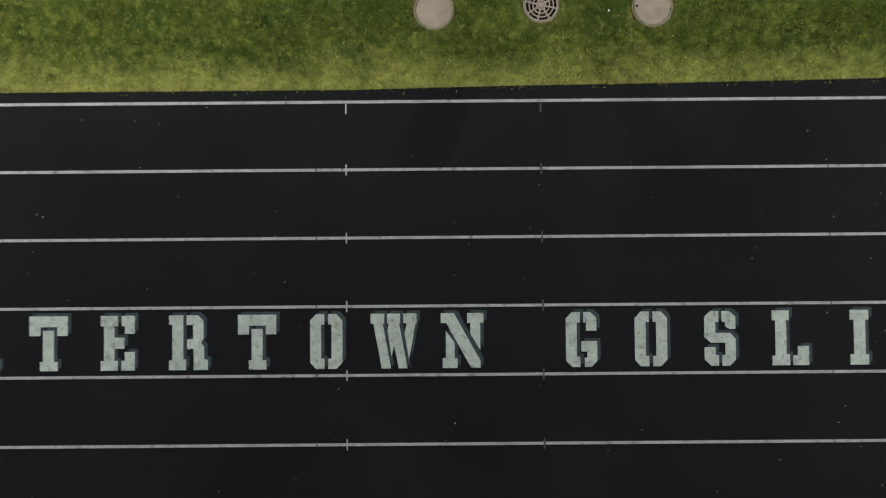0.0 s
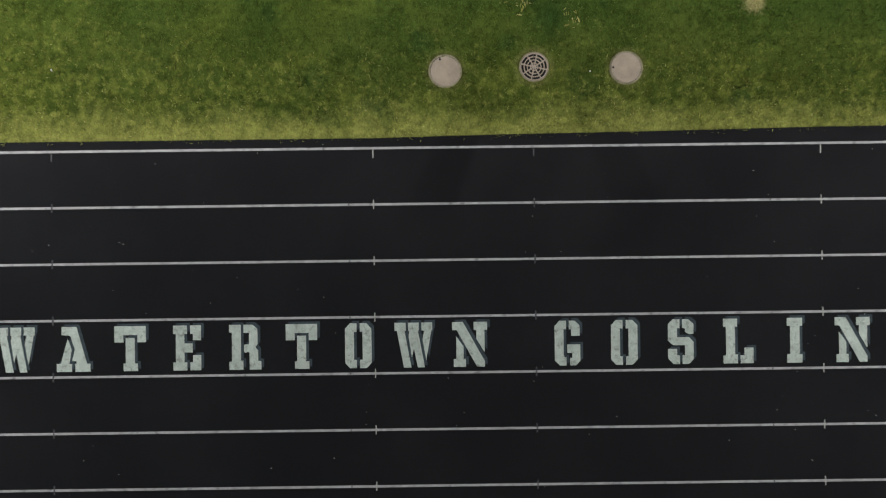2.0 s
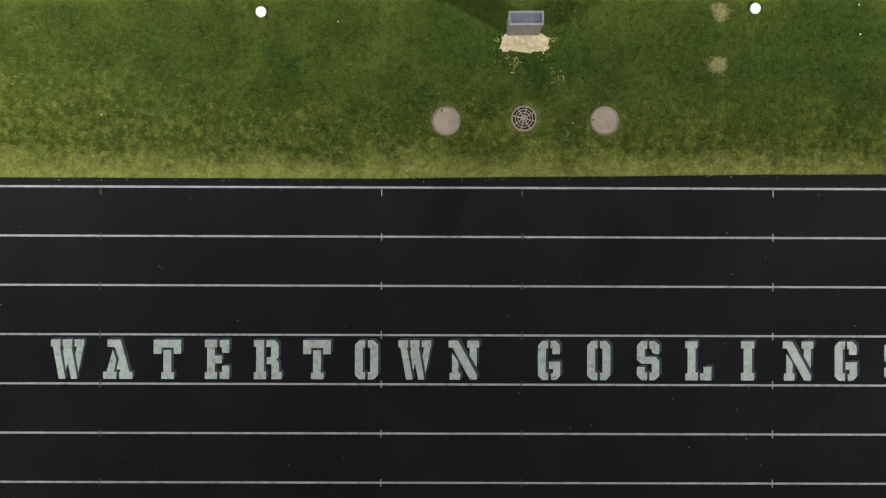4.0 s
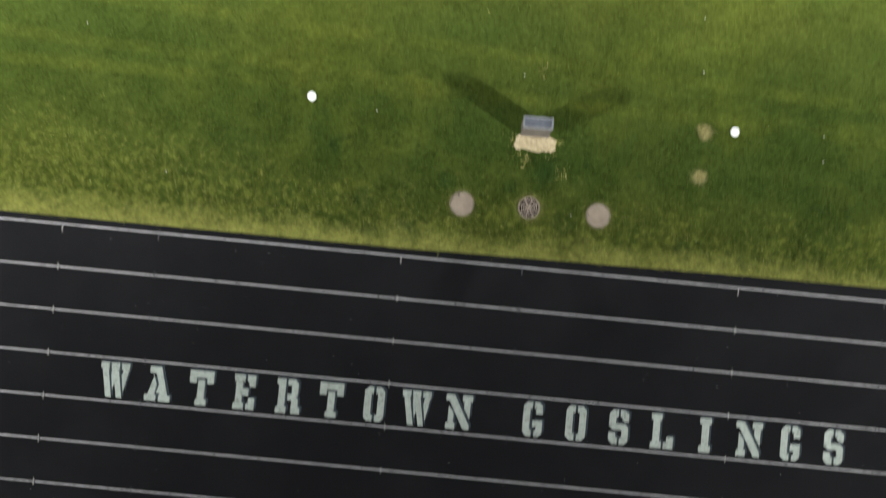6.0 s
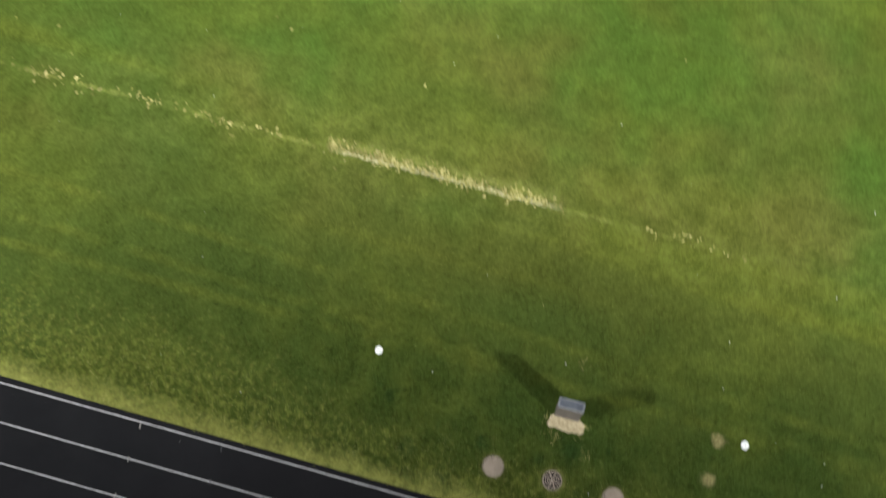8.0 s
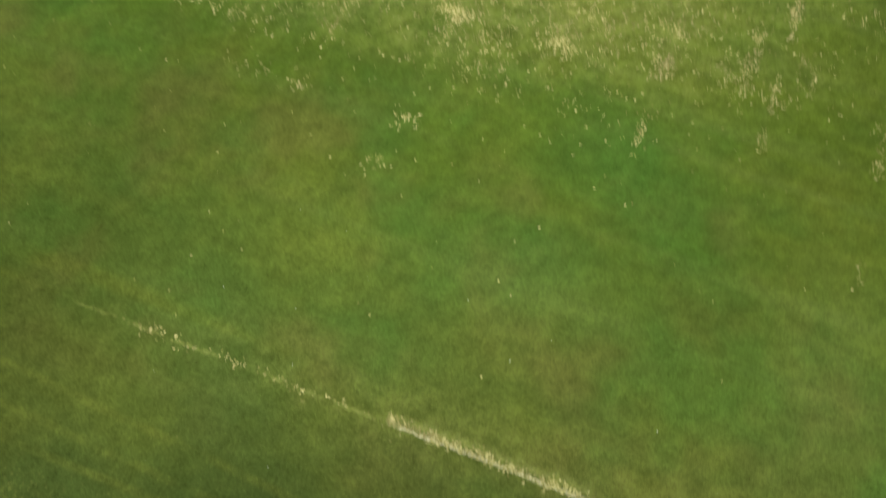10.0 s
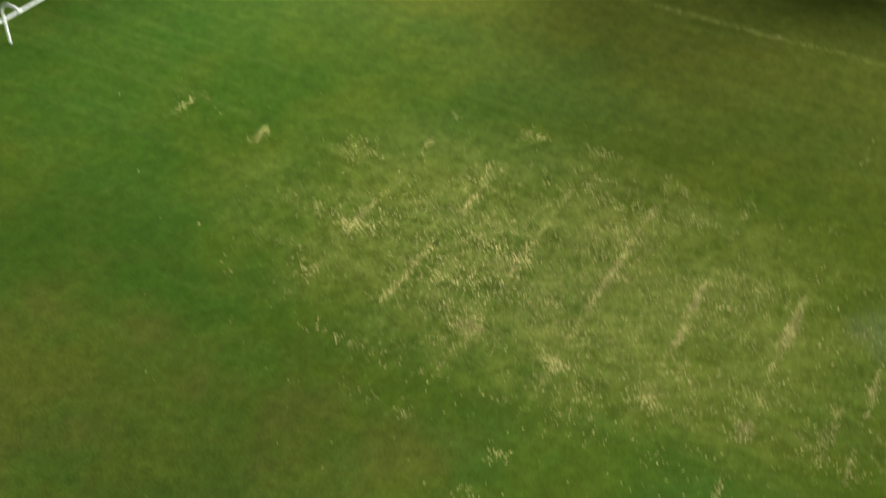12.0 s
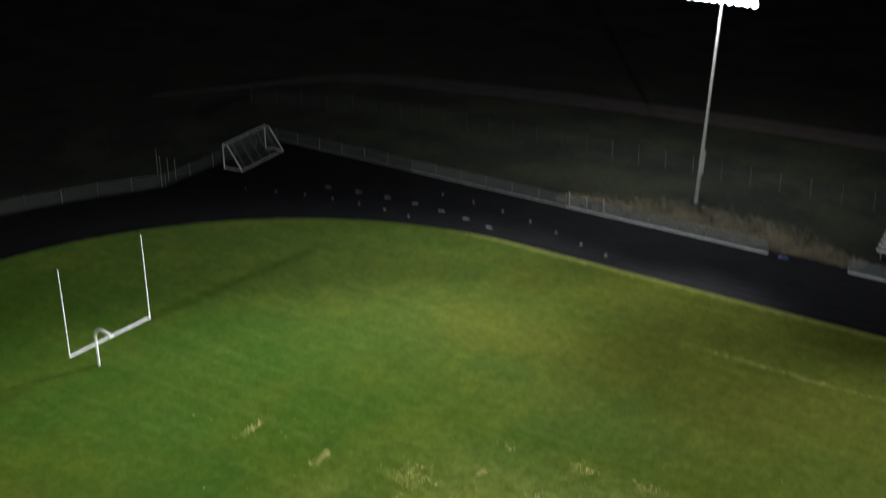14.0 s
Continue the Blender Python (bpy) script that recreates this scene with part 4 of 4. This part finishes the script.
scatter("grass_blades", BLADES, 260000, (-14.5, 15.5, 0.08, 12.0), (0.025, 0.065), (0.4, 1.4), "short green grass blades with yellow tips beside track", "grass", 3, verge, 0.15)
scatter("dry_weeds", WEEDS, 60000, (-44.5, -15.6, 83.2, 91.5), (0.12, 0.6), (0.3, 1.6), "tangled dry tan weeds behind the fence", "weeds", 4,
        lambda x, y, g: (y < 85.0 + 5.5 * g.random(len(x)) ** 2 * np.clip((x + 45) / 10, 0, 1) * np.clip((-16 - x) / 8, 0.1, 1)) & (g.random(len(x)) < 0.4 + 0.6 * np.sin(x * 0.7 + np.sin(y)) ** 2), 0.035)


def litter(name, count, region, size, seed, label, spots=()):
    g = np.random.default_rng(seed)
    bm = bmesh.new()
    for k in range(count + len(spots)):
        x, y, s = g.uniform(region[0], region[1]), g.uniform(region[2], region[3]), size * g.uniform(0.5, 1.3) ** 2
        if k < len(spots):
            x, y, s = *spots[k], size * 1.6
        a = g.uniform(0, 6.28)
        pts = [(x + s * math.cos(a + t) * g.uniform(0.5, 1.0), y + s * math.sin(a + t) * g.uniform(0.4, 1.0)) for t in (0, 1.3, 2.5, 3.9, 5.1)]
        slab(bm, pts, 0.0, 0.022 + s * 0.3)
    return tagged(new(name, finish(name, bm, LITTER)), label, "litter", kind="stuff")


litter("litter", 260, (-14, 14, -8.6, 0.1), 0.0062, 8, "tiny pale scraps of litter lying on the track",
       [(-4.13, -0.25), (-1.1, -1.7), (-3.1, -2.9), (-0.96, -2.81), (1.91, -2.25), (7.22, -0.51), (7.5, -0.97), (7.6, -1.86), (9.9, -2.3), (-0.13, -4.47), (1.67, -5.02), (-0.8, -5.86), (6.68, -5.62), (5.7, -6.1), (7.71, -4.8)])
litter("litter", 26, (-16, 14, 0.3, 18.0), 0.014, 9, "tiny pale scraps of litter lying in the grass",
       [(4.14, 1.42), (2.67, 4.86), (7.12, 6.76), (-0.18, 6.84), (-0.96, 3.59), (10.39, 3.37), (7.19, 5.37), (-2.95, 13.3), (-5.23, 15.05), (-13.6, 12.1), (2.57, 12.7), (10.6, 11.9)])


# ---- dead straw lying in the worn middle of the field and along its old lines ----
def straw(count_seed, label):
    g = np.random.default_rng(count_seed)
    xs, ys = [], []

    def clump(cx, cy, sx, sy, n, lean=0.0, thick=False):
        """Tufts of a few stems each, spread about a middle."""
        n = n if thick else max(3, min(n, int(260 * sx * sy) + 14))
        u, v = g.normal(0, sx, n), g.normal(0, sy, n)
        tx, ty = np.repeat(cx + u + v * lean, 2), np.repeat(cy + v, 2)
        xs.append(tx + g.normal(0, 0.08, 2 * n))
        ys.append(ty + g.normal(0, 0.08, 2 * n))

    for k in range(130):             # clumps, thickest round the middle of the worn stretch
        cx, cy = -12.5 + g.normal(0, 8.5), 33.5 + g.normal(0, 4.6)
        clump(cx, cy, g.uniform(0.3, 1.6), g.uniform(0.3, 1.3), int(4 + 70 * g.random() ** 2.2))
    for k in range(-6, 2):           # old yard lines, five yards apart, and the hash marks on them
        for j in range(8):
            cy = g.normal(33.5, 5.0)
            clump(2.2 + 4.572 * k - 0.05 * (cy - 35.0) + g.normal(0, 0.06), cy, 0.08, g.uniform(0.2, 0.8), int(8 + 40 * g.random() ** 2), -0.05)
        for cy, n in ((28.6, 22), (44.9, 14)):
            clump(2.2 + 4.572 * k - 0.05 * (cy - 35.0), cy + 0.03 * 4.572 * k, 0.42, 0.26, int(n * g.uniform(0.4, 1.2)), -0.05, True)
    for cx, cy, sx, sy, n in ((-2.33, 36.1, 0.13, 0.75, 150), (-6.8, 32.9, 0.09, 0.5, 60), (-7.0, 35.4, 0.12, 1.0, 70), (-11.5, 34.2, 0.10, 1.6, 70),
                              (-11.2, 28.2, 0.35, 0.35, 50), (-10.8, 22.0, 0.3, 0.3, 15), (-20.5, 28.6, 0.14, 0.5, 40), (-15.8, 28.4, 0.45, 0.35, 110), (-17.0, 33.6, 0.8, 0.5, 70),
                              (-24.9, 32.1, 0.8, 0.45, 75), (-6.5, 28.5, 0.35, 0.4, 60), (-2.1, 28.8, 0.3, 0.45, 50), (-11.7, 41.0, 0.14, 0.6, 30), (-34.6, 36.6, 0.22, 0.5, 60),
                              (-40.6, 36.7, 0.22, 0.9, 60), (-20.8, 44.6, 0.5, 0.25, 40), (-16.3, 45.0, 0.7, 0.25, 40), (1.2, 30.5, 0.15, 1.2, 50), (-11.0, 19.5, 0.25, 0.3, 9), (-15.6, 22.0, 0.3, 0.3, 16)):
        clump(cx, cy, sx, sy, int(n * (1.0 if cx < -13.0 else 1.8)), -0.05, True)
    for cx, cy, n in ((-16.1, 28.8, 80), (-17.4, 28.9, 70), (-16.4, 33.7, 90), (-16.4, 31.9, 80), (-24.9, 32.3, 50), (-23.6, 33.7, 50), (-20.7, 31.5, 40), (-21.0, 36.0, 30),
                      (-25.1, 28.5, 35), (-11.5, 30.3, 60), (-13.4, 31.5, 55), (-10.8, 35.2, 60), (-11.7, 40.9, 45), (-0.3, 35.1, 45), (0.5, 37.4, 50), (-11.5, 25.1, 25)):
        clump(cx, cy, 0.6, 0.5, int(n * 0.55), -0.05, True)      # the thickest mats of straw
    for k in range(20):              # near touchline, thinning out both ways
        cx = g.uniform(-16.0, 7.0)
        clump(cx, 9.5 + g.normal(0, 0.05), 0.6, 0.09, int(g.uniform(2, 8)))
    for k in range(26):              # cream tufts on its best kept stretch
        clump(-5.7 + 0.285 * k + g.normal(0, 0.06), 9.56 + g.normal(0, 0.03), 0.12, 0.07, int(3 + 26 * g.random() ** 2), 0.0, True)
    for cx, cy, sx, sy in ((3.1, 2.91, 0.33, 0.03), (2.56, 3.2, 0.03, 0.12), (3.6, 3.18, 0.03, 0.10), (2.9, 2.72, 0.05, 0.04), (3.75, 2.42, 0.05, 0.07), (3.15, 5.0, 0.02, 0.07)):
        for j in range(3):           # wisps round the dirt patch and in the verge
            clump(cx, cy, sx, sy, 3)
    for k in range(22):              # far touchline
        clump(g.uniform(-22.0, -5.0), 63.1 + g.normal(0, 0.08), 0.8, 0.14, int(g.uniform(3, 11)))
    xs.append(g.normal(-12.5, 8.5, 3200))      # loose flecks all over the worn stretch
    ys.append(g.normal(34.0, 4.6, 3200))
    n = 300                          # single stems
    xs.append(g.normal(-10.0, 15.0, n))
    ys.append(g.normal(29.0, 9.0, n))
    p = np.column_stack((np.concatenate(xs), np.concatenate(ys)))
    p = p[(p[:, 1] > 2.0) & (p[:, 1] < 70.0)]
    n = len(p)
    a, length = g.uniform(0, 2 * math.pi, n), g.uniform(0.04, 0.14, n)
    w = length * g.uniform(0.22, 0.48, n) * np.where(p[:, 1] < 7.0, 0.3, 1.0)
    dx, dy = np.cos(a), np.sin(a)
    v = np.zeros((n, 4, 3))
    for i, (s, side) in enumerate(((-0.5, -0.5), (0.1, -1.0), (0.5, 0.2), (-0.1, 1.0))):
        v[:, i, 0] = p[:, 0] + dx * length * s - dy * w * side
        v[:, i, 1] = p[:, 1] + dy * length * s + dx * w * side
        v[:, i, 2] = 0.006 + g.uniform(0, 0.012, n)
    me = bpy.data.meshes.new("straw")
    me.vertices.add(4 * n)
    me.vertices.foreach_set("co", v.reshape(-1))
    me.loops.add(4 * n)
    me.loops.foreach_set("vertex_index", np.arange(4 * n, dtype=np.int32))
    me.polygons.add(n)
    me.polygons.foreach_set("loop_start", np.arange(0, 4 * n, 4, dtype=np.int32))
    me.update(calc_edges=True)
    me.materials.append(DEAD)
    return tagged(new("straw", me), label, "straw", kind="stuff")


straw(12, "dead pale straw lying in clumps on worn turf")
